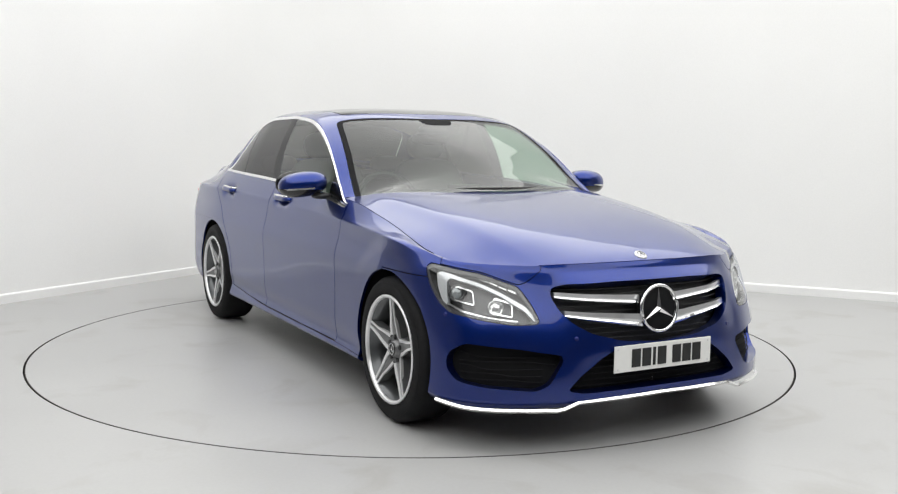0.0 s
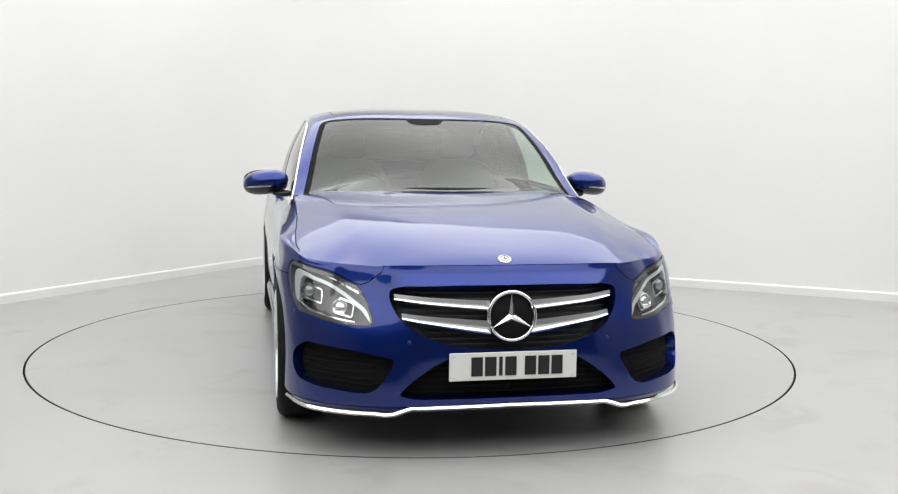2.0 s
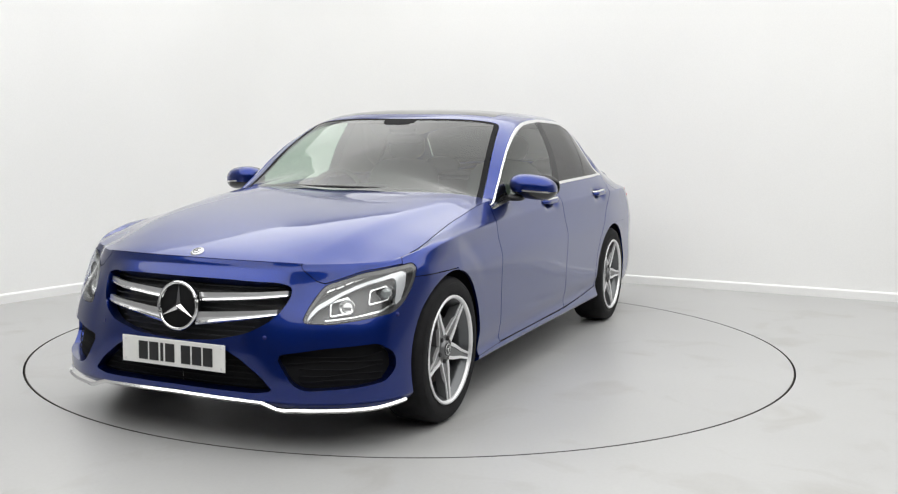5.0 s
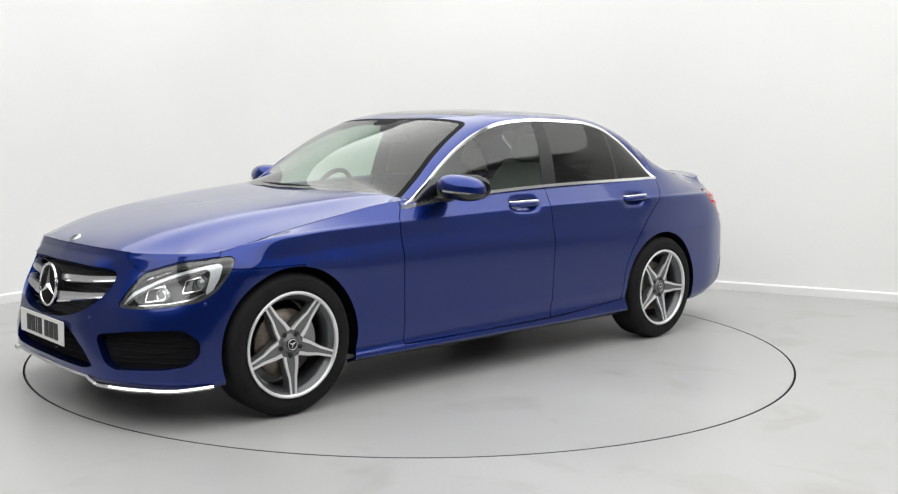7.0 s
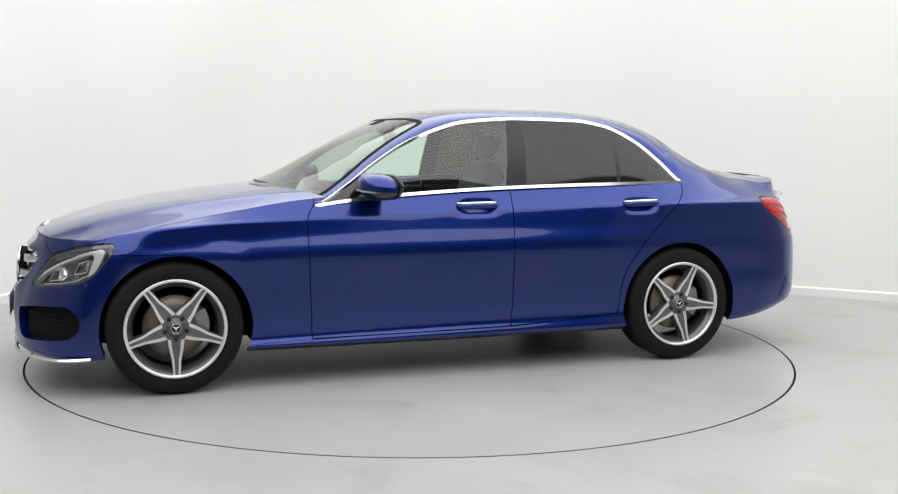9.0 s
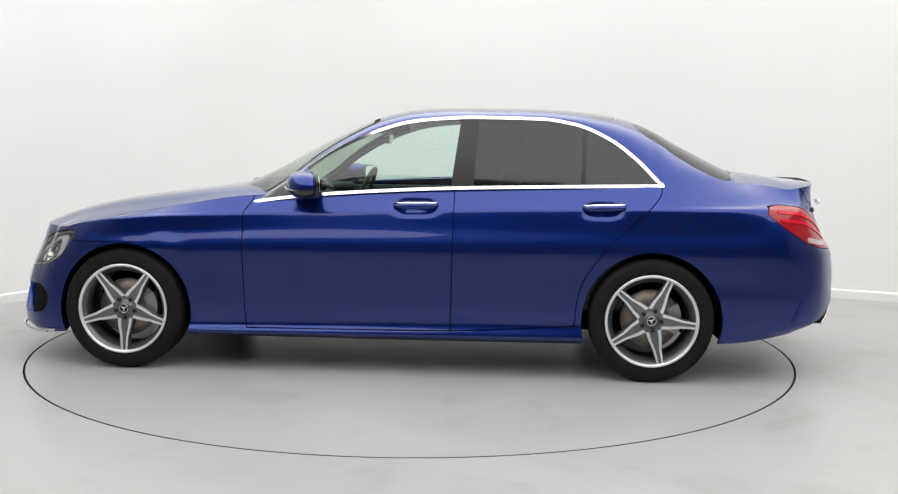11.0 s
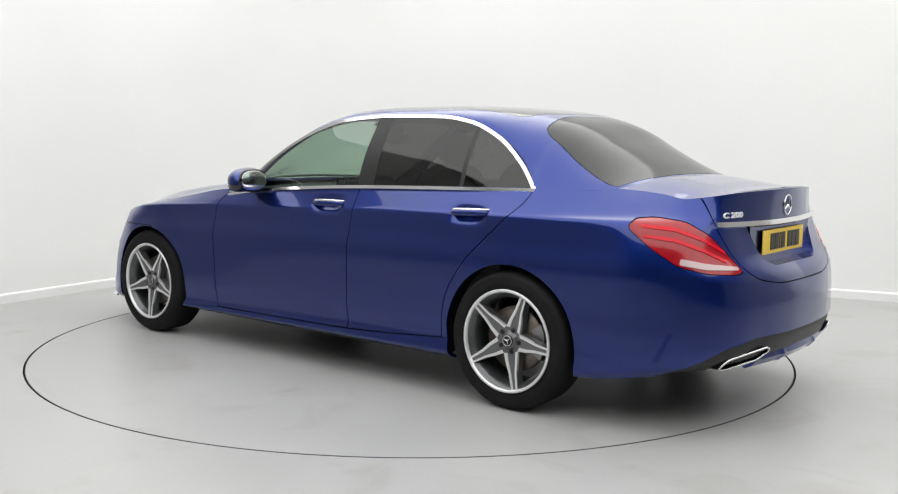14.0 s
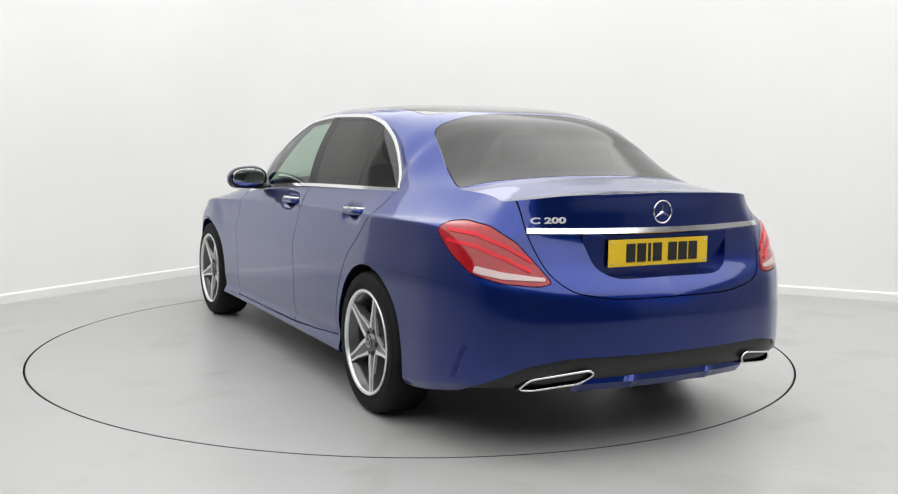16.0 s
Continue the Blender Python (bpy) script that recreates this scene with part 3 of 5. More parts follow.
# the line of the roof rail and the window arch, over x: half-width and height
RAIL_Y = [(0.98, .79), (0.75, .785), (0.704, .795), (0.552, .77), (0.391, .74), (0.226, .71), (0.023, .68), (-0.116, .665), (-0.289, .655), (-0.461, .65), (-0.823, .645), (-1.008, .648), (-1.188, .662), (-1.362, .705), (-1.438, .74), (-1.475, .765), (-1.65, .735), (-1.84, .688), (-2.0, .63)]
RAIL_Z = [(0.98, .93), (0.75, .945), (0.704, .935), (0.552, 1.016), (0.391, 1.135), (0.226, 1.235), (0.023, 1.321), (-0.116, 1.358), (-0.289, 1.377), (-0.461, 1.386), (-0.823, 1.381), (-1.008, 1.354), (-1.188, 1.28), (-1.362, 1.148), (-1.438, 1.068), (-1.475, 1.035), (-1.65, 1.042), (-1.84, 1.045), (-2.0, 1.036)]
ROOF_Z = [(0.98, .985), (0.9, 1.01), (0.79, 1.06), (0.513, 1.21), (0.233, 1.335), (0.091, 1.392), (-0.0, 1.418), (-0.127, 1.441), (-0.35, 1.453), (-0.7, 1.453), (-1.0, 1.441), (-1.2, 1.42), (-1.387, 1.37), (-1.6, 1.265), (-1.8, 1.165), (-1.92, 1.108), (-2.0, 1.08)]


def roof_grid(nx=200, ny=60):
    x = np.linspace(0.98, -2.0, nx)
    yr, zr, zc = spline(RAIL_Y, x), spline(RAIL_Z, x), spline(ROOF_Z, x)
    p = spline([(0.98, 1.8), (0.6, 1.7), (0.3, 2.2), (0.0, 3.0), (-0.5, 3.0), (-1.1, 3.0), (-1.3, 3.2), (-1.45, 3.6), (-1.6, 3.1), (-1.8, 2.4), (-2.0, 2.0)], x)
    q = spline([(0.98, 1.0), (0.6, 1.05), (0.3, 1.4), (0.0, 1.7), (-0.5, 1.7), (-1.1, 1.9), (-1.3, 1.9), (-1.45, 1.45), (-1.6, 1.25), (-1.8, 1.1), (-2.0, 1.0)], x)
    t = np.linspace(0, 1, ny)
    r = np.sin(t * math.pi / 2) ** 0.9
    Y = r[None] * yr[:, None]
    base = np.maximum(1 - r[None] ** p[:, None], 0)
    Z = zr[:, None] + (zc - zr)[:, None] * base ** (1 / q[:, None])
    return np.stack([np.repeat(x[:, None], ny, 1), Y, Z], -1)


def side_glass_grid(nx=160, nz=30):
    x = np.linspace(0.715, -1.478, nx)
    top_y, top_z = spline(RAIL_Y, x), spline(RAIL_Z, x)
    bot_z = spline([(0.72, .915), (0.68, .923), (0.247, .971), (-0.41, 1.008), (-1.0, 1.024), (-1.48, 1.034)], x)
    bot_y = spline([(0.72, .80), (0.247, .798), (-0.41, .795), (-1.0, .79), (-1.48, .765)], x)
    top_z = np.maximum(top_z, bot_z + 0.001)
    t = np.linspace(0, 1, nz)[None]
    Y = bot_y[:, None] * (1 - t) + top_y[:, None] * t + 0.022 * np.sin(t * math.pi) * np.clip((top_z - bot_z) / 0.35, 0, 1)[:, None]
    Z = bot_z[:, None] * (1 - t) + top_z[:, None] * t
    return np.stack([np.repeat(x[:, None], nz, 1), Y, Z], -1)


def front_w(poly):
    return lambda v: sdf(np.stack([v[:, 1] - v[:, 0], v[:, 2]], 1), poly) + np.where(v[:, 0] < 1.3, 9.0, 0)


def rear_w(poly):
    return lambda v: sdf(np.stack([v[:, 1] + v[:, 0], v[:, 2]], 1), poly) + np.where(v[:, 0] > -1.5, 9.0, 0)


def only(fn, keep):
    return lambda v: np.where(keep(v), fn(v), 9.0)


ARCH_F, ARCH_R = circle(1.412, .325, .364), circle(-1.42, .325, .367)
HEADLIGHT = rounded([(-1.552, .53), (-1.49, .60), (-1.40, .672), (-1.15, .722), (-.865, .752), (-.835, .735), (-.86, .68), (-.93, .605), (-1.02, .562), (-1.2, .54), (-1.4, .524)], .03, 4)
GRILLE = rounded([(-.2, .690), (.2, .690), (.42, .684), (.472, .668), (.478, .635), (.455, .575), (.415, .53), (.34, .487), (.2, .452), (0, .438), (-.2, .452)], .03, 4)
FOG = rounded([(-1.70, .405), (-1.45, .432), (-1.12, .445), (-1.02, .40), (-1.01, .34), (-1.08, .29), (-1.25, .275), (-1.55, .265), (-1.62, .29)], .04, 4)
INTAKE = rounded([(-.22, .43), (.22, .43), (.31, .385), (.40, .32), (.455, .262), (.38, .248), (-.38, .248)], .02, 4)
TAILLIGHT = rounded([(-1.155, .905), (-1.22, .938), (-1.34, .946), (-1.50, .93), (-1.65, .87), (-1.84, .735), (-1.862, .715), (-1.80, .705), (-1.60, .715), (-1.42, .745), (-1.27, .82)], .03, 4)
BOOT = rounded([(-.3, .645), (.3, .648), (.47, .68), (.545, .74), (.585, .84), (.602, .91), (.61, 1.2), (-.3, 1.2)], [.01, .1, .1, .1, .05, .05, .01, .01], 6)
PLATE_WELL = rounded([(-.2, .72), (.26, .722), (.34, .76), (.385, .90), (-.2, .90)], [.01, .06, .06, .01, .01], 5)
DIFFUSER = rounded([(-.3, .425), (.50, .425), (.66, .395), (.80, .30), (.82, .15), (-.3, .15)], .04, 4)
FRONT_SEAM = [(.70, 1.2), (.72, .93), (.758, .875), (.766, .835), (.760, .572), (.746, .242)]
B_SEAM = [(-.36, .252), (-.366, .63), (-.374, 1.2)]
REAR_SEAM = [(-1.475, 1.2), (-1.468, 1.02), (-1.425, .944), (-1.32, .844), (-1.183, .711), (-1.071, .56), (-1.029, .44), (-1.018, .294)]
FRONT_DOOR = FRONT_SEAM + [(.2, .244)] + B_SEAM
REAR_DOOR = [(-.374, 1.2), (-.366, .63), (-.36, .252)] + [(-.7, .268)] + [tuple(p) for p in catmull(REAR_SEAM[::-1], 24)]
WINDSCREEN = rounded([(1.2, -.3), (1.2, .82), (.93, .80), (.665, .735), (.06, .596), (.11, .2), (.115, -.3)], [.01, .01, .01, .02, .05, .2, .01], 5)
REAR_WINDOW = rounded([(-1.31, -.3), (-1.315, .25), (-1.375, .545), (-1.60, .60), (-1.845, .655), (-1.90, .35), (-1.925, -.3)], [.01, .2, .06, .2, .05, .2, .01], 5)
SUNROOF = rounded([(.015, -.3), (.01, .2), (-.03, .52), (-.6, .535), (-1.22, .50), (-1.27, .2), (-1.275, -.3)], [.01, .2, .03, .2, .05, .2, .01], 5)
CABIN_FRONT = [(0.3, .9), (.66, .9), (.66, .76), (.80, .62), (.90, .35), (.935, 0), (.935, -.3), (.3, -.3)]
side_only = lambda v: np.abs(v[:, 1]) > 0.5


def on_belt(s0, s1, row, n, lift=0.0):
    """Points and normals along a row of the body surface; s0 and s1 are shares of its length."""
    i = np.linspace(s0 * (ACROSS - 1), s1 * (ACROSS - 1), n).astype(int)
    j = min(int(row * (UP - 1)), UP - 1)
    nn = BELT.n.reshape(ACROSS, UP, 3)
    return GRID[i, j] + nn[i, j] * lift, nn[i, j]


def pair(shell, name, mat, parent, label="", depth=0.014):
    a = part(name, shell.mesh(name, depth), mat, parent, label)
    part(name, shell.mirrored().mesh(name, depth), mat, parent, label)
    return a


def car_body(car):
    arches = BELT.outside(only(ARCH_F, side_only)).outside(only(ARCH_R, side_only))
    # lamps first
    rest, lens = arches.split(front_w(HEADLIGHT), .002)
    rest, red = rest.split(rear_w(TAILLIGHT), .002)
    # doors
    rest, fdoor = rest.split(only(xz(FRONT_DOOR), side_only))
    rest, rdoor = rest.split(only(xz(REAR_DOOR), side_only))
    # front bumper with its openings
    rest, bumper = rest.split(lambda v: np.maximum(np.minimum(v[:, 2] - .695, v[:, 1] - v[:, 0] + 0.93), 1.36 - v[:, 0]), .002)
    lobe = rounded([(-1.52, .80), (-1.518, .735), (-1.445, .69), (-1.40, .678), (-1.15, .728), (-.86, .756), (-.80, .80)], .01, 3)
    bumper, hood_lip = bumper.split(front_w(lobe), .002)
    bumper = bumper.outside(only(yz(GRILLE), lambda v: v[:, 0] > 1.8))
    bumper = bumper.outside(front_w(FOG)).outside(only(yz(INTAKE), lambda v: v[:, 0] > 1.8))
    # rear bumper, boot lid
    is_rear = lambda v: v[:, 0] < -1.9
    rest, lid_back = rest.split(only(yz(BOOT), is_rear))
    rest, rbumper = rest.split(lambda v: np.where(v[:, 0] < -1.425, np.where(v[:, 1] + v[:, 0] > -1.6, v[:, 2] - .70, np.where(v[:, 1] + v[:, 0] < -1.55, v[:, 2] - .715, 1)), 1.0), .0003)
    rbumper, diffuser = rbumper.split(only(yz(DIFFUSER), lambda v: v[:, 0] < -1.95), .001)
    lid_back, well = lid_back.split(only(yz(PLATE_WELL), is_rear), .0005)
    # sill
    rest, sill = rest.split(lambda v: np.where(np.abs(v[:, 0]) < 1.2, v[:, 2] - spline([(-1.2, .30), (-1.0, .290), (-.3, .247), (.75, .238), (1.2, .225)], v[:, 0]), 1.0), .001)
    wing, quarter = rest.cut(rest.v[:, 0] - 0.2)
    seam_x = np.linspace(-1.50, -1.92, 40)
    seam = np.stack([seam_x, spline(RAIL_Y, seam_x), spline(RAIL_Z, seam_x)], 1)
    seam_n = np.stack([np.linspace(-.05, -.30, 40), np.linspace(.80, .45, 40), np.linspace(.60, .82, 40)], 1)
    quarter = join_normals(quarter, seam, seam_n, .085)
    part("front_bumper", bumper.both().mesh("front_bumper", .05), PAINT, car)
    part("rear_bumper", rbumper.both().mesh("rear_bumper"), PAINT, car)
    part("diffuser", diffuser.both().moved(-.012).mesh("diffuser", .03), BLACK, car, "black plastic rear diffuser")
    for name, sh in (("front_wing", wing), ("rear_wing", quarter), ("sill", sill)):
        pair(sh, name, PAINT, car)
    def dented(sh, x0, x1, z0):
        v = sh.v.copy()
        u = (v[:, 0] - (x0 + x1) / 2) / (abs(x1 - x0) * .5)
        w = (v[:, 2] - z0) / .034
        v[:, 1] -= .020 * np.exp(-np.abs(u) ** 4 - w**4)
        return Shell(v, normals_of(v, sh.f), sh.f)

    fdoor, rdoor = dented(fdoor, -.07, -.265, .905), dented(rdoor, -1.06, -1.25, .908)
    doors = {}
    for name, sh in (("front_door", fdoor), ("rear_door", rdoor)):
        doors[name] = (part(name, sh.mesh(name), PAINT, car), part(name, sh.mirrored().mesh(name), PAINT, car))
    # bonnet
    edge = EDGE[(EDGE[:, 0] > 0.62)]
    inset = lambda p: -0.0015 if -1.50 < p[1] - p[0] < -0.86 else 0.003
    outline = [(p[0] - inset(p) * (p[1] < .6), p[1] - inset(p) * (p[1] >= .6)) for p in edge] + [(.70, .70), (.80, .55), (.875, .3), (.90, 0), (.90, -.3), (edge[0, 0], -.3)]
    top = relax_to_edge(sheet(bonnet_height, 0.5, 2.2, 0.95, 150, 80), edge, bonnet_height).inside(xy(np.array(outline)), .001)
    hood = Shell(np.vstack([top.v, hood_lip.v]), np.vstack([top.n, hood_lip.n]), np.vstack([top.f, hood_lip.f + len(top.v)]))
    part("bonnet", hood.both().mesh("bonnet"), PAINT, car)
    # boot lid
    tail = EDGE[(EDGE[:, 0] < -1.82)]
    outline = [(p[0], p[1] - 0.002) for p in tail[::3]] + [(tail[-1, 0], -.3), (-1.935, -.3), (-1.935, 0), (-1.91, .35), (-1.86, .66)]
    top = relax_to_edge(sheet(boot_height, -2.6, -1.7, 0.9, 90, 80), tail, boot_height).inside(xy(np.array(outline)), .001)
    lid = Shell(np.vstack([top.v, lid_back.v]), np.vstack([top.n, lid_back.n]), np.vstack([top.f, lid_back.f + len(top.v)]))
    boot = part("boot_lid", lid.both().mesh("boot_lid", .012), PAINT, car)
    walls = well.both()
    walls.n[:] = (-1, 0, 0)
    part("recess_wall", walls.mesh("recess_wall", .08, True), PAINT, boot)
    flat = well.both()
    flat.v[:, 0] = -2.362 + 0.05 * np.clip(.76 - flat.v[:, 2], 0, 1)
    flat.n[:] = (-1, 0, 0)
    part("plate_recess", flat.mesh("plate_recess", 0), PAINT, boot)
    # roof, windscreen, rear window
    roof = Shell.grid(roof_grid(), (0, 0, 1))
    ahead = xy(np.array([(1.2, .9), (.64, .9), (.64, .77), (.80, .62), (.90, .35), (.935, 0), (.935, -.3), (1.2, -.3)]))
    roof = roof.outside(ahead)
    roof, screen = roof.split(xy(WINDSCREEN), .002)
    roof, back = roof.split(xy(REAR_WINDOW), .002)
    roof, sun = roof.split(xy(SUNROOF), .002)
    roof = roof.inside(lambda v: -2.13 - v[:, 0])
    roof = join_normals(roof, seam, seam_n, .085)
    part("roof_frame", roof.both().mesh("roof_frame", .02), PAINT, car)
    screen, seal = screen.cut(-sdf(screen.v[:, :2], WINDSCREEN) - .030)
    mount = rounded([(.08, -.3), (.08, .12), (.17, .10), (.205, .07), (.205, -.3)], [.01, .01, .02, .03, .01], 4)
    screen, patch = screen.split(xy(mount), .0005)
    part("sensor_mount", patch.both().mesh("sensor_mount", .006), DARK, car, "dark mirror and sensor mount")
    part("windscreen_seal", seal.both().mesh("windscreen_seal", .006), DARK, car, "black windscreen border")
    part("windscreen", screen.both().mesh("windscreen", .005), SCREEN, car, "clear green-tinted windscreen")
    part("rear_window", back.both().mesh("rear_window", .005), REAR_GLASS, car, "dark tinted rear window")
    part("sunroof", sun.both().mesh("sunroof", .01), GLOSS_BLACK, car, "black glass panoramic sunroof")
    # side windows
    side = Shell.grid(side_glass_grid(), (0, 1, 0))
    lean = xz(np.array([(-.335, .9), (-.41, 1.5), (-.50, 1.5), (-.462, .9)]))
    glass, post = side.split(lean, 0)
    fwin, rwin = glass.cut(glass.v[:, 0] + .42)
    quarter_bar = xz(np.array([(-1.035, .9), (-1.055, 1.5), (-1.08, 1.5), (-1.06, .9)]))
    rwin, bar = rwin.split(quarter_bar, 0)
    rear_pane, quarter_pane = rwin.cut(rwin.v[:, 0] + 1.055)
    mirror_corner = lambda v: .46 - v[:, 0]
    fwin, sail = fwin.split(mirror_corner, 0)
    for k in (0, 1):
        mm = (lambda s: s) if k == 0 else (lambda s: s.mirrored())
        part("window", mm(fwin).mesh("window", .004), GLASS, doors["front_door"][k], "clear green-tinted front door window")
        part("mirror_corner", mm(sail).mesh("mirror_corner", .004), GLOSS_BLACK, doors["front_door"][k], "gloss black corner panel")
        part("window", mm(rear_pane).mesh("window", .004), TINTED, doors["rear_door"][k], "dark privacy glass window")
        part("quarter_window", mm(quarter_pane).mesh("quarter_window", .004), TINTED, doors["rear_door"][k], "dark privacy quarter glass")
        part("window_bar", mm(bar).mesh("window_bar", .006), BLACK, doors["rear_door"][k], "black window divider bar")
        part("door_pillar", mm(post).mesh("door_pillar", .006), BLACK, doors["rear_door"][k], "black door pillar")
    # inner shell closes the gaps
    inner = BELT.outside(only(ARCH_F, side_only), .02).outside(only(ARCH_R, side_only), .02)
    inner = inner.outside(only(yz(PLATE_WELL), is_rear), .02).outside(front_w(HEADLIGHT)).outside(only(yz(GRILLE), lambda v: v[:, 0] > 1.8)).outside(front_w(FOG)).outside(only(yz(INTAKE), lambda v: v[:, 0] > 1.8))
    inner = inner.outside(lambda v: -np.where((v[:, 0] < .95) & (v[:, 0] > -1.8), v[:, 2] - .93, -1.0))
    part("inner_shell", inner.both().moved(-.022).mesh("inner_shell", 0), DARK, car, "dark inner body shell")
    bm = bmesh.new()
    box(bm, 0, 0, .25, 1.7, 1.5, .10, .02)
    box(bm, -1.42, 0, .42, .95, 1.16, .30, .02)
    box(bm, 1.42, 0, .40, 1.0, 1.16, .34, .02)
    box(bm, -2.05, 0, .38, .5, 1.3, .2, .02)
    part("underbody", bm, DARK, car, "dark underbody")
    return doors, lens, red


def wheel_arch_liner(car, cx, sign):
    bm = bmesh.new()
    r = 0.385
    rows = []
    for k in range(25):
        a = math.pi * (k / 24 * 1.18 - 0.09)
        rows.append([bm.verts.new((cx + r * math.cos(a), sign * y, .325 + r * math.sin(a))) for y in (.58, .868)])
    for p, q in zip(rows, rows[1:]):
        bm.faces.new((p[0], p[1], q[1], q[0])).smooth = True
    bm.faces.new([p[0] for p in rows])
    part("wheel_arch_liner", bm, DARK, car, "black wheel arch liner")


# ---- wheels ----
def build_wheel(car):
    bm = bmesh.new()
    lathe(bm, [(.205, -.19), (.222, -.185), (.212, -.12), (.20, -.05), (.214, -.02), (.229, -.004)], 64)
    wheel = part("wheel", bm, GREY_ALLOY, car, "dark grey lacquered wheel barrel")
    bm = bmesh.new()
    lathe(bm, [(.229, -.006), (.2295, .005), (.236, .011), (.243, .011), (.246, .006), (.245, -.004), (.237, -.014), (.229, -.006)], 72)
    part("rim", bm, MACHINED, wheel, "bright machined rim lip")
    bm = bmesh.new()
    prof = [(.225, -.20), (.245, -.208), (.285, -.213), (.312, -.205), (.326, -.185), (.3295, -.15), (.330, -.10), (.3295, -.05), (.326, -.018), (.314, .0), (.29, .0085), (.262, .009), (.243, .003), (.236, -.010)]
    lathe(bm, prof, 96)
    for r in (.252, .30):
        tube(bm, [(r * math.cos(a), .0085 if r < .29 else .0055, r * math.sin(a)) for a in np.linspace(0, 2 * math.pi, 72, endpoint=False)], .0012, 5, True)
    part("tyre", bm, RUBBER, wheel, "black road tyre")
    # one spoke, pointing up
    tip, valley = .234, .068
    hw_tip, va = .0165, math.pi / 5
    vx, vz = valley * math.sin(va), valley * math.cos(va)
    outline = [(vx, vz), (.022, .155), (hw_tip, tip), (-hw_tip, tip), (-.022, .155), (-vx, vz), (0, .0)]

    def dish(z):
        return -.030 + .030 * min(1, max(0, (z - .03) / .19)) ** 0.8

    bm = bmesh.new()
    top = [bm.verts.new((x, dish(z) - .004, z)) for x, z in outline]
    low = [bm.verts.new((x * 1.15, dish(z) - .045, z)) for x, z in outline]
    n = len(outline)
    bm.faces.new((top[0], top[1], top[4], top[5]))
    bm.faces.new((top[1], top[2], top[3], top[4]))
    bm.faces.new((top[0], top[5], top[6]))
    for k in range(n):
        bm.faces.new((top[k], low[k], low[(k + 1) % n], top[(k + 1) % n]))
    bmesh.ops.recalc_face_normals(bm, faces=bm.faces)
    spoke_me = bpy.data.meshes.new("spoke")
    bm.to_mesh(spoke_me)
    bm.free()
    spoke_me.materials.append(GREY_SPOKE)
    bm = bmesh.new()
    for sx in (1, -1):
        path = [(sx * (vx * 1.02), vz * 1.0), (sx * .0345, .10), (sx * .022, .155), (sx * hw_tip, tip)]
        wid = [.018, .0145, .0115, .0095]
        a = [bm.verts.new((x, dish(z) + .002, z)) for x, z in path]
        b = [bm.verts.new((x - sx * w, dish(z) + .0, z + (0.004 if i == 0 else 0))) for i, ((x, z), w) in enumerate(zip(path, wid))]
        c = [bm.verts.new((x, dish(z) - .012, z)) for x, z in path]
        d = [bm.verts.new((x - sx * w, dish(z) - .006, z)) for (x, z), w in zip(path, wid)]
        for i in range(3):
            bm.faces.new((a[i], b[i], b[i + 1], a[i + 1]))
            bm.faces.new((c[i], a[i], a[i + 1], c[i + 1]))
            bm.faces.new((b[i], d[i], d[i + 1], b[i + 1]))
    bmesh.ops.recalc_face_normals(bm, faces=bm.faces)
    edge_me = bpy.data.meshes.new("spoke_edge")
    bm.to_mesh(edge_me)
    bm.free()
    edge_me.materials.append(MACHINED)
    bolt = bmesh.new()
    lathe(bolt, [(.0, -.012), (.0075, -.012), (.0085, -.016), (.0105, -.010), (.0115, -.022)], 12)
    bolt_me = bpy.data.meshes.new("wheel_bolt")
    bolt.to_mesh(bolt_me)
    bolt.free()
    bolt_me.materials.append(BLACK)
    for k in range(5):
        ob = new("spoke", spoke_me)
        ob.parent = wheel
        ob.matrix_basis = Matrix.Rotation(2 * math.pi * k / 5, 4, "Y")
        e = new("spoke_edge", edge_me)
        e["label"] = "bright machined spoke edge"
        e.parent = ob
        b = new("wheel_bolt", bolt_me)
        b.parent = wheel
        b.matrix_basis = Matrix.Rotation(2 * math.pi * k / 5, 4, "Y") @ Matrix.Translation((0, -.012, .055))
    bm = bmesh.new()
    lathe(bm, [(.0, -.012), (.032, -.013), (.037, -.018), (.040, -.028), (.068, -.034), (.075, -.06)], 40)
    part("hub", bm, GREY_SPOKE, wheel, "grey alloy hub")
    bm = bmesh.new()
    lathe(bm, [(.0, -.009), (.027, -.0095), (.030, -.013)], 32)
    cap = part("centre_cap", bm, BLACK, wheel, "dark centre cap with a silver star shape")
    bm = bmesh.new()
    star_shape(bm, .024, .003, -.008)
    part("cap_emblem", bm, SILVER, cap)
    bm = bmesh.new()
    lathe(bm, [(.06, -.075), (.155, -.075), (.157, -.08), (.157, -.10), (.06, -.10)], 48)
    part("brake_disc", bm, BRAKE, wheel, "rust-tinted steel brake disc")
    return wheel


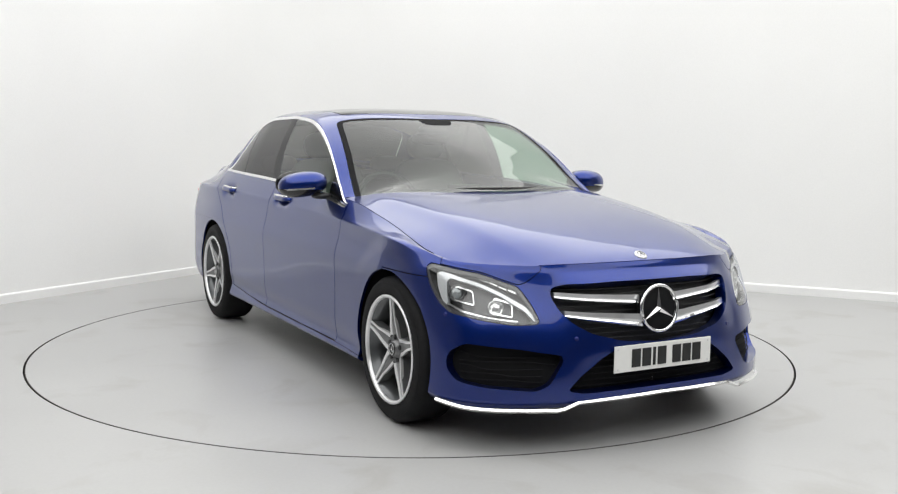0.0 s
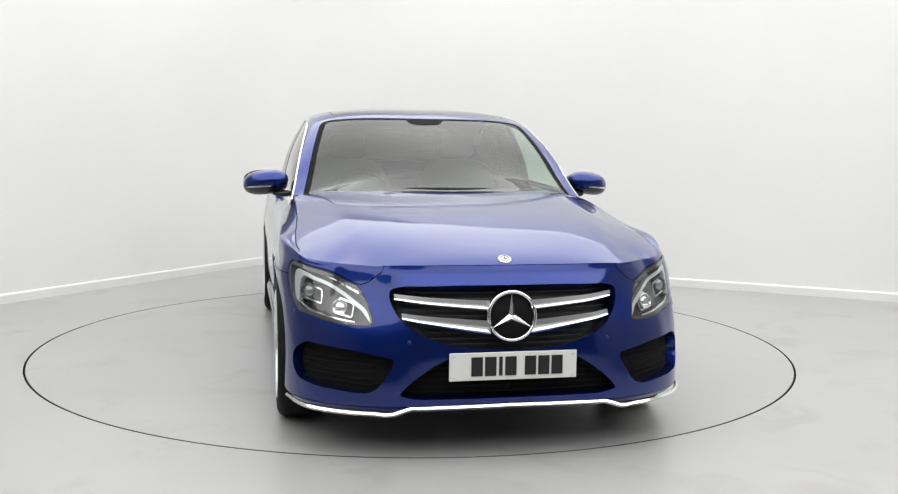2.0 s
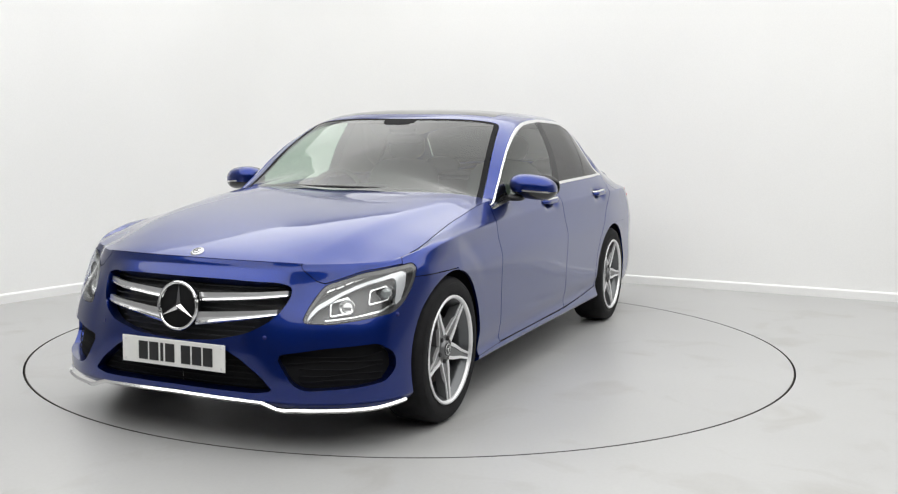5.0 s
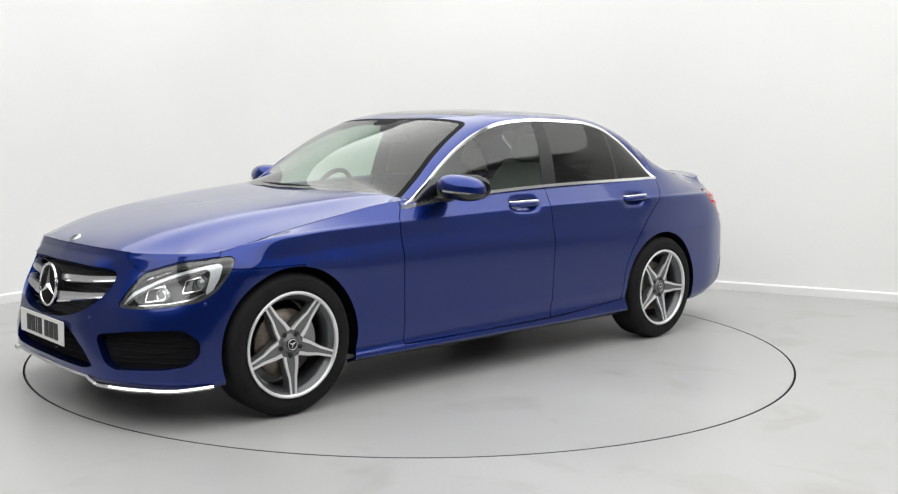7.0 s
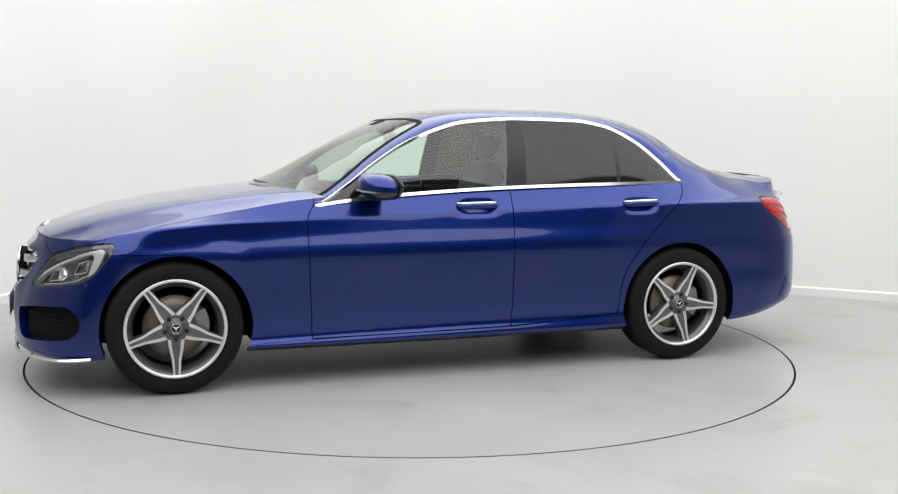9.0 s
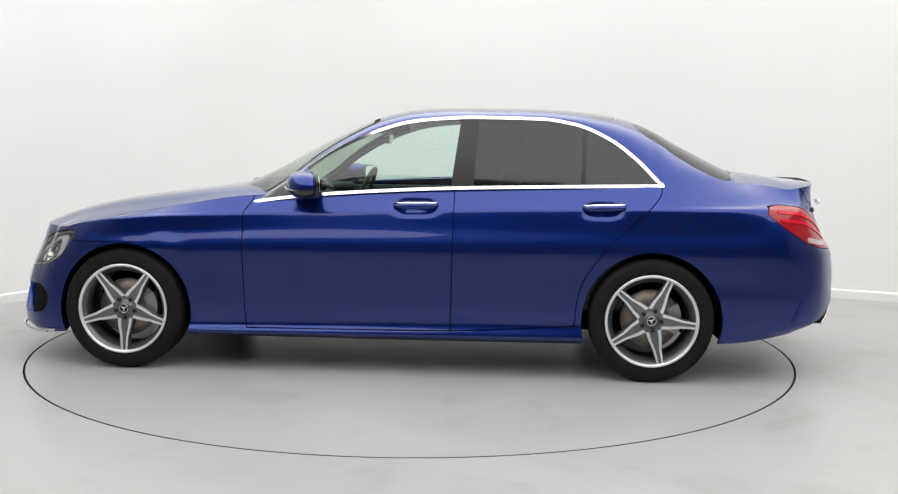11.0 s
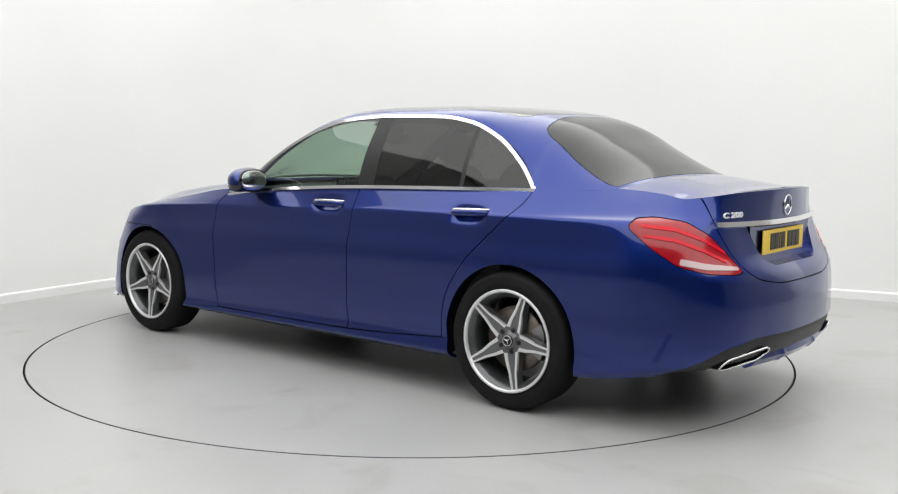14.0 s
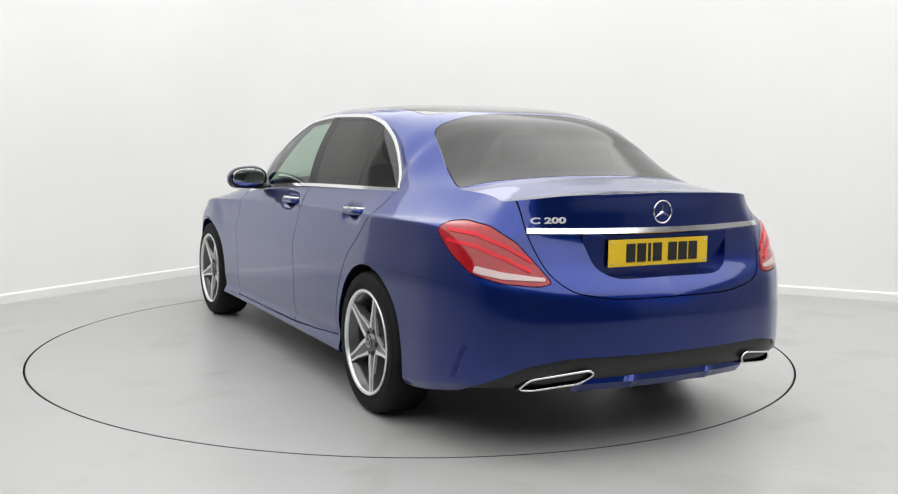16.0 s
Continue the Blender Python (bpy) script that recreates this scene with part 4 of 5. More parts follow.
def star_shape(bm, r, depth, y0):
    """A three-pointed star in a thin ring, facing +y."""
    for k in range(3):
        a = 2 * math.pi * k / 3
        pts = [(0, 0, r * .95), (r * .13, 0, r * .08), (-r * .13, 0, r * .08)]
        rot = Matrix.Rotation(a, 4, "Y")
        tip, p, q = (rot @ Vector(x) for x in pts)
        c = Vector((0, y0 + depth, 0))
        vs = [bm.verts.new((w.x, y0, w.z)) for w in (tip, p, q)] + [bm.verts.new(c)]
        for t in ((0, 1, 3), (0, 3, 2), (1, 2, 3), (0, 2, 1)):
            bm.faces.new([vs[i] for i in t])
    tube(bm, [(r * math.cos(a), y0, r * math.sin(a)) for a in np.linspace(0, 2 * math.pi, 40, endpoint=False)], r * .075, 8, True)
    bmesh.ops.recalc_face_normals(bm, faces=bm.faces)
    return bm


GREY_SPOKE = material("grey_spoke_lacquer", (0.15, 0.152, 0.156), rough=0.35, metal=0.5, coat=0.4)
BRAKE = material("rusty_brake_steel", (0.23, 0.19, 0.16), rough=0.4, metal=0.7, grain=0.2, scale=25, stain=0.3, stain_scale=10)

car = empty("car", "metallic blue four-door saloon car on the turntable", "car")
DOORS, LENS_SHELL, RED_SHELL = car_body(car)
for cx in (1.405, -1.425):
    for sg in (1, -1):
        wheel_arch_liner(car, cx, sg)
WHEEL = build_wheel(car)
WHEEL.matrix_basis = pose(1.42, .893, .331, 0, 180, 0)
copy_thing(WHEEL, pose(-1.42, .899, .331, 0, 193, 0))
copy_thing(WHEEL, pose(1.42, -.893, .331, 0, -3, 180))
copy_thing(WHEEL, pose(-1.42, -.899, .331, 0, 30, 180))
HEADLIGHTS = [part("headlight", s.mesh("headlight", .004), LENS, car, "clear headlight lens") for s in (LENS_SHELL, LENS_SHELL.mirrored())]
TAILLIGHTS = [part("tail_light", s.mesh("tail_light", .012), RED_LENS, car, "red tail light lens") for s in (RED_SHELL, RED_SHELL.mirrored())]


# ---- details of the car ----
def belt_at(w, z, front=True):
    """The place and normal on the body at the diagonal coordinate w and height z."""
    q = (GRID[..., 1] - GRID[..., 0]) if front else (GRID[..., 1] + GRID[..., 0])
    d = (q - w) ** 2 + (GRID[..., 2] - z) ** 2 + np.where((GRID[..., 0] > 0) == front, 0, 9)
    i, j = np.unravel_index(d.argmin(), d.shape)
    return Vector(GRID[i, j]), Vector(BELT.n.reshape(ACROSS, UP, 3)[i, j])


def side_at(x, z):
    d = (GRID[..., 0] - x) ** 2 + (GRID[..., 2] - z) ** 2 + np.where(GRID[..., 1] > .5, 0, 9)
    i, j = np.unravel_index(d.argmin(), d.shape)
    return Vector(GRID[i, j]), Vector(BELT.n.reshape(ACROSS, UP, 3)[i, j])


def flip_y(me):
    """A mirrored copy of a mesh, across the car's middle."""
    bm = bmesh.new()
    bm.from_mesh(me)
    bmesh.ops.transform(bm, matrix=Matrix.Diagonal((1, -1, 1, 1)), verts=bm.verts)
    bmesh.ops.reverse_faces(bm, faces=bm.faces)
    out = bpy.data.meshes.new(me.name)
    bm.to_mesh(out)
    bm.free()
    return out


def twin(name, bm, mat, parents, label=""):
    """The same part on the left and the right, under the two parents."""
    me = bpy.data.meshes.new(name)
    bm.to_mesh(me)
    bm.free()
    other = flip_y(me)
    return part(name, me, mat, parents[0], label), part(name, other, mat, parents[1], label)


def front_x(y, inset=0.0):
    s = np.linspace(0, 4.5, 200)
    p, _ = plan_curve(s)
    return float(np.interp(abs(y), p[:, 1], p[:, 0])) - inset


def surf_x(y, z, inset=0.0):
    d = np.abs(GRID[..., 1] - abs(y)) + np.abs(GRID[..., 2] - z) + np.where(GRID[..., 0] > 1.7, 0, 9)
    i, j = np.unravel_index(d.argmin(), d.shape)
    return float(GRID[i, j, 0]) - inset


def grille(car):
    back = BELT.inside(only(yz(rounded([(-.3, .72), (.51, .71), (.52, .6), (.37, .46), (0, .42), (-.3, .42)], .03)), lambda v: v[:, 0] > 1.8)).moved(-.075)
    thing = part("grille", back.both().mesh("grille", 0), BLACK, car, "black radiator grille")
    for z in np.arange(.458, .685, .022):
        bm = bmesh.new()
        half = .46 if z > .6 else .30 + (z - .47) * 1.1
        tube(bm, [(surf_x(y, z, .05), y, z) for y in np.linspace(-half, half, 21)], .003, 5)
        part("grille_bar", bm, BLACK, thing)
    for sg in (1, -1):
        for (y0, z0, y1, z1, h0, h1) in ((.085, .612, .455, .638, .036, .024), (.085, .528, .43, .566, .05, .024)):
            for nm, mt, dz, hh, dx in (("slat", SILVER, 0.0, 1.0, 0.0), ("slat_trim", CHROME, -.5, .32, .006)):
                bm = bmesh.new()
                rings = []
                for t in np.linspace(0, 1, 12):
                    y, z, h = y0 + (y1 - y0) * t, z0 + (z1 - z0) * t, (h0 + (h1 - h0) * t)
                    zc = z + dz * h * .8
                    x = surf_x(y, z, .016) + dx
                    k = h * hh / 2
                    rings.append([bm.verts.new((x - a, sg * y, zc + b)) for a, b in ((.03, k * .6), (.004, k), (.0, 0), (.004, -k), (.03, -k * .6))])
                for a, b in zip(rings, rings[1:]):
                    for i in range(4):
                        bm.faces.new((a[i], a[i + 1], b[i + 1], b[i]))
                bm.faces.new(rings[-1])
                bmesh.ops.recalc_face_normals(bm, faces=bm.faces)
                if nm == "slat":
                    slat = part("slat", bm, SILVER, thing, "satin silver grille slat")
                else:
                    part("slat_trim", bm, CHROME, slat, "bright chrome lower edge")
    bm = bmesh.new()
    lathe(bm, [(.0, .0), (.088, .0), (.09, -.004), (.09, -.03)], 48)
    star = part("star_badge", bm, DARK, thing, "large round badge with a three-pointed star shape")
    star.matrix_basis = pose(2.172, 0, .572, 0, 0, -90) @ pose(0, 0, 0, 6, 0, 0)
    bm = bmesh.new()
    star_shape(bm, .096, .012, .004)
    part("star", bm, CHROME, star, "chrome star in a chrome ring")
    return thing


def intakes(car):
    fog = BELT.inside(front_w(FOG), -.006).moved(-.045)
    for k in (0, 1):
        s = fog if k == 0 else fog.mirrored()
        ob = part("side_intake", s.mesh("side_intake", 0), DARK, car, "black side air intake")
        for z in (.30, .325, .35, .375, .40):
            pts = []
            for w in np.linspace(-1.66 if z > .36 else -1.58, -1.08, 16):
                p, n = belt_at(w, z)
                p = p - n * .035
                pts.append((p.x, p.y * (1 if k == 0 else -1), p.z))
            for _ in range(4):
                pts = [pts[0]] + [tuple((np.array(p) + 2 * np.array(q) + np.array(r)) / 4) for p, q, r in zip(pts, pts[1:], pts[2:])] + [pts[-1]]
            bm = bmesh.new()
            tube(bm, pts, .0025, 5)
            part("intake_bar", bm, DARK, ob)
    low = BELT.inside(only(yz(INTAKE), lambda v: v[:, 0] > 1.8), -.006).moved(-.05)
    ob = part("lower_intake", low.both().mesh("lower_intake", 0), DARK, car, "black lower air intake")
    for z in (.27, .295, .32, .345, .37):
        half = np.interp(z, [.26, .385, .43], [.44, .30, .22])
        bm = bmesh.new()
        tube(bm, [(front_x(y, .045), y, z) for y in np.linspace(-half, half, 17)], .0035, 5)
        part("intake_bar", bm, DARK, ob)


def lip(car):
    """The chrome strip under the front bumper, kinked where the side intakes begin."""
    pts, nrm = [], []
    for y in np.linspace(0, .40, 9):
        pts.append((front_x(y, .014), y, .214 - .006 * (y / .4)))
        nrm.append((1, .1, .9))
    for y, dz in ((.43, .201), (.47, .186), (.50, .182)):
        pts.append((front_x(y, .004), y, dz))
        nrm.append((1, .3, .9))
    for s in np.linspace(2.65, 5.15, 22):
        p, n = plan_curve(np.array([s, s + .01]))
        pts.append((p[0, 0] + n[0, 0] * .002, p[0, 1] + n[0, 1] * .002, .187 - .004 * math.sin((s - 2.6) * 1.2) + .01 * max(0, s - 4.3)))
        nrm.append((n[0, 0], n[0, 1], .9))
    whole = [(x, -y, z) for x, y, z in pts[:0:-1]] + pts
    nn = [(a, -b, c) for a, b, c in nrm[:0:-1]] + nrm
    bm = bmesh.new()
    ribbon(bm, whole, nn, .014, .008)
    part("bumper_lip", bm, CHROME, car, "bright chrome strip under the front bumper")


def plate(parent, x, z, yaw, tilt, mat, label):
    bm = bmesh.new()
    box(bm, 0, 0, 0, .52, .006, .111, .002)
    ob = part("number_plate", bm, mat, parent, label)
    ob.matrix_basis = pose(x, 0, z, tilt, 0, yaw) if tilt == 0 else pose(x, 0, z, 0, 0, yaw) @ pose(0, 0, 0, tilt, 0, 0)
    at = -.172
    for k, (w, gap) in enumerate(((.046, .009), (.046, .011), (.014, .011), (.046, .034), (.046, .009), (.046, .009), (.046, 0))):
        bm = bmesh.new()
        box(bm, at + w / 2, -.0045, 0, w, .003, .076, .0008)
        part("plate_bar", bm, BLACK, ob, "plain black bar")
        at += w + gap
    for sx in (-1, 1):
        for sz in (-1, 1):
            bm = bmesh.new()
            lathe(bm, [(0, -.005), (.004, -.0045), (.005, -.003)], 10)
            sc = part("plate_screw", bm, SILVER, ob)
            sc.matrix_basis = pose(sx * .243, 0, sz * .042)
    return ob


def lamps():
    for k in (0, 1):
        mm = (lambda s: s) if k == 0 else (lambda s: s.mirrored())
        lens = HEADLIGHTS[k]
        base = BELT.inside(front_w(HEADLIGHT), -.004).refine().refine()
        part("lamp_housing", mm(base.moved(-.062)).mesh("lamp_housing", 0), LAMP_DARK, lens, "dark grey lamp housing")
        rim = base.outside(front_w(HEADLIGHT), -.014)
        part("lamp_rim", mm(rim.moved(-.008)).mesh("lamp_rim", .05), LAMP_DARK, lens, "dark lamp surround")
        drl = rounded([(-1.548, .540), (-1.455, .603), (-1.305, .653), (-1.15, .692), (-1.01, .720), (-.93, .730), (-.90, .715), (-.915, .66), (-.955, .60), (-.985, .585), (-1.0, .60), (-.985, .645), (-.978, .685), (-1.0, .698), (-1.15, .672), (-1.305, .632), (-1.45, .580), (-1.53, .528)], .010, 3)
        part("light_guide", mm(base.inside(front_w(drl), .0035).moved(-.014)).mesh("light_guide", .02), LAMP_WHITE, lens, "white daytime light guide")
        for q in range(7):
            w0 = -1.39 + q * .058
            z0 = np.interp(w0, [-1.40, -1.15, -.93], [.646, .704, .736])
            z1 = np.interp(w0, [-1.40, -1.15, -.93], [.664, .716, .744])
            cell = [(w0, z0), (w0 + .048, z0 + .012), (w0 + .048, z1 + .012), (w0, z1)]
            part("indicator_cell", mm(base.inside(front_w(cell)).moved(-.022 - .004 * (q % 2))).mesh("indicator_cell", .01), LAMP_SILVER, lens, "clear ribbed indicator cell")
        under = [(-1.43, .536), (-1.243, .548), (-1.095, .567), (-.995, .594), (-1.0, .602), (-1.095, .575), (-1.243, .556), (-1.42, .545)]
        part("lower_trim", mm(base.inside(front_w(under)).moved(-.016)).mesh("lower_trim", .01), CHROME, lens, "thin chrome line")
        for w, z, r, crystal in ((-1.316, .590, .032, True), (-1.086, .630, .034, False)):
            frame_poly = rounded([(w - .075, z - .032), (w - .06, z + .026), (w + .055, z + .045), (w + .066, z - .016)], .014, 4)
            hoop = base.inside(front_w(frame_poly)).outside(front_w(frame_poly), -.006)
            part("lamp_frame", mm(hoop.moved(-.028)).mesh("lamp_frame", .025), CHROME, lens, "thin chrome projector frame")
            p, n = belt_at(w, z)
            n = (n + Vector((.8, 0, 0))).normalized()
            p = p - Vector((.04, 0, 0)) - n * .012
            if k:
                p.y, n.y = -p.y, -n.y
            bm = bmesh.new()
            lathe(bm, [(r * .74, .006), (r * .95, .012), (r * 1.05, .010), (r * 1.1, -.01), (r * 1.0, -.03)], 28)
            bezel = part("lamp_bezel", bm, LAMP_SILVER if crystal else LAMP_DARK, lens, "projector bezel")
            bezel.matrix_basis = Matrix.Translation(p) @ n.to_track_quat("Y", "Z").to_matrix().to_4x4()
            bm = bmesh.new()
            if crystal:
                bmesh.ops.create_icosphere(bm, subdivisions=2, radius=r * .78)
                bmesh.ops.scale(bm, vec=(1, .45, 1), verts=bm.verts)
                part("crystal", bm, LAMP_SILVER, bezel, "faceted reflector")
            else:
                lathe(bm, [(0.0, .016), (r * .3, .0145), (r * .55, .010), (r * .76, .003)], 24)
                part("projector", bm, PROJECTOR, bezel, "glassy projector lens")
        red = TAILLIGHTS[k]
        tb = BELT.inside(rear_w(TAILLIGHT), .004).refine().refine()
        white = rounded([(-1.44, .778), (-1.60, .756), (-1.82, .737), (-1.825, .724), (-1.60, .731), (-1.43, .752)], .008, 3)
        part("reversing_light", mm(tb.inside(rear_w(white)).moved(.004)).mesh("reversing_light", .006), REVERSING, red, "clear reversing light strip")
        for dz in (0.0, .045):
            band = rounded([(-1.24, .862 + dz * .9), (-1.42, .845 + dz), (-1.60, .80 + dz), (-1.74, .755 + dz * .8), (-1.75, .765 + dz * .8), (-1.60, .815 + dz), (-1.42, .862 + dz), (-1.24, .874 + dz * .9)], .004, 3)
            part("light_bar", mm(tb.inside(rear_w(band)).moved(.004)).mesh("light_bar", .006), RED_BRIGHT, red, "bright red light bar")


def superblob(bm, c, r, p=2.6, nu=28, nv=18):
    rows = []
    for j in range(nv + 1):
        b = math.pi * (j / nv - .5)
        row = []
        for i in range(nu):
            a = 2 * math.pi * i / nu
            f = lambda v: math.copysign(abs(v) ** (2 / p), v)
            row.append(bm.verts.new((c[0] + r[0] * f(math.cos(b)) * f(math.cos(a)), c[1] + r[1] * f(math.cos(b)) * f(math.sin(a)), c[2] + r[2] * f(math.sin(b)))))
        rows.append(row)
    for a, b in zip(rows, rows[1:]):
        for i in range(nu):
            j = (i + 1) % nu
            bm.faces.new((a[i], a[j], b[j], b[i])).smooth = True
    bmesh.ops.remove_doubles(bm, verts=bm.verts, dist=1e-5)
    bmesh.ops.recalc_face_normals(bm, faces=bm.faces)
    return bm


def mirrors():
    fd = DOORS["front_door"]
    bm = bmesh.new()
    superblob(bm, (.375, .925, 1.020), (.088, .122, .068), 2.4, 36, 24)
    for v in bm.verts:
        t = (v.co.y - .83) / .21
        v.co.x -= .045 * t * t
        v.co.z += -.012 * t + (.010 if v.co.z > 1.02 else .016) * (1 - t)
        if v.co.x < .315 - .045 * t * t:
            v.co.x = .315 - .045 * t * t
    bmesh.ops.translate(bm, vec=(.055, 0, 0), verts=bm.verts)
    low = bm.copy()
    bmesh.ops.bisect_plane(bm, geom=bm.verts[:] + bm.edges[:] + bm.faces[:], plane_co=(0, 0, .997), plane_no=(0, 0, -1), clear_outer=True)
    bmesh.ops.bisect_plane(low, geom=low.verts[:] + low.edges[:] + low.faces[:], plane_co=(0, 0, .995), plane_no=(0, 0, 1), clear_outer=True)
    shells = twin("wing_mirror", bm, PAINT, fd, "blue wing mirror housing")
    twin("mirror_base", low, GLOSS_BLACK, shells, "black lower mirror shell")
    bm = bmesh.new()
    superblob(bm, (.268, .925, 1.020), (.016, .121, .067), 2.5, 28, 14)
    for v in bm.verts:
        t = (v.co.y - .83) / .21
        v.co.x += .046 - .045 * t * t + .055
    twin("mirror_bezel", bm, GLOSS_BLACK, shells, "black mirror surround")
    bm = bmesh.new()
    superblob(bm, (.253, .925, 1.020), (.004, .106, .054), 2.6, 28, 14)
    for v in bm.verts:
        t = (v.co.y - .83) / .21
        v.co.x += .046 - .045 * t * t + .055
    twin("mirror_glass", bm, CHROME, shells, "mirror glass")
    bm = bmesh.new()
    superblob(bm, (.45, .835, .962), (.045, .055, .018), 2.4, 20, 10)
    twin("mirror_foot", bm, BLACK, shells, "black mirror foot")
    bm = bmesh.new()
    pts, nn = [], []
    for t in np.linspace(0, 1, 12):
        a = 1.15 * t
        pts.append((.52 - .045 * t * t - .09 * (1 - math.cos(a)), .90 + .142 * math.sin(a) * 1.02, 1.005 - .012 * t))
        nn.append((math.cos(a), math.sin(a), 0))
    ribbon(bm, pts, nn, .010, .004)
    twin("indicator_strip", bm, LAMP_SILVER, shells, "clear indicator strip")


def handles():
    for name, x0, x1, z0, z1 in (("front_door", -.052, -.288, .916, .920), ("rear_door", -1.042, -1.27, .919, .927)):
        for nm, mat, dz, hh, lift in (("door_handle", PAINT, -.006, .017, .030), ("handle_trim", CHROME, .009, .009, .033)):
            bm = bmesh.new()
            rings = []
            for t in np.linspace(0, 1, 17):
                x, z = x0 + (x1 - x0) * t, z0 + (z1 - z0) * t + dz
                p, n = side_at(x, z)
                e = min(t, 1 - t)
                out = lift * min(1, (e / .14)) ** .6
                h = hh * (.55 + .45 * min(1, e / .25))
                q = p + n * out
                rings.append([bm.verts.new((q.x, q.y + b, z + a)) for a, b in ((h, -.014), (h * .7, 0), (-h * .7, .0), (-h, -.014))])
            for a, b in zip(rings, rings[1:]):
                for i in range(4):
                    bm.faces.new((a[i], a[(i + 1) % 4], b[(i + 1) % 4], b[i])).smooth = True
            bm.faces.new(rings[0])
            bm.faces.new(rings[-1][::-1])
            bmesh.ops.recalc_face_normals(bm, faces=bm.faces)
            if nm == "door_handle":
                hs = twin(nm, bm, mat, DOORS[name])
            else:
                twin(nm, bm, mat, hs, "chrome handle trim")


def window_trim():
    xs = np.linspace(.715, -1.472, 90)
    ry, rz = spline(RAIL_Y, xs), spline(RAIL_Z, xs)
    bm = bmesh.new()
    ease = [min(1, max(0, (x + .15) / .5)) for x in xs]
    ribbon(bm, [(x, y + .001 + .002 * e, z - .003 * e) for x, y, z, e in zip(xs, ry, rz, ease)], [(-.3 * e, 1, .4 - .4 * e) for e in ease], [.023 - .007 * e for e in ease], .004)
    twin("window_trim", bm, CHROME, (car, car), "bright chrome window arch trim")
    xs = np.linspace(.715, -1.478, 50)
    bz = spline([(0.72, .915), (0.68, .923), (0.247, .971), (-0.41, 1.008), (-1.0, 1.024), (-1.48, 1.034)], xs)
    by = spline([(0.72, .80), (0.247, .798), (-0.41, .795), (-1.0, .79), (-1.48, .765)], xs)
    bm = bmesh.new()
    ribbon(bm, [(x, y + .004, z) for x, y, z in zip(xs, by, bz)], [(0, 1, .25)] * len(xs), .021, .009)
    twin("waist_trim", bm, CHROME, (car, car), "bright chrome waistline trim")


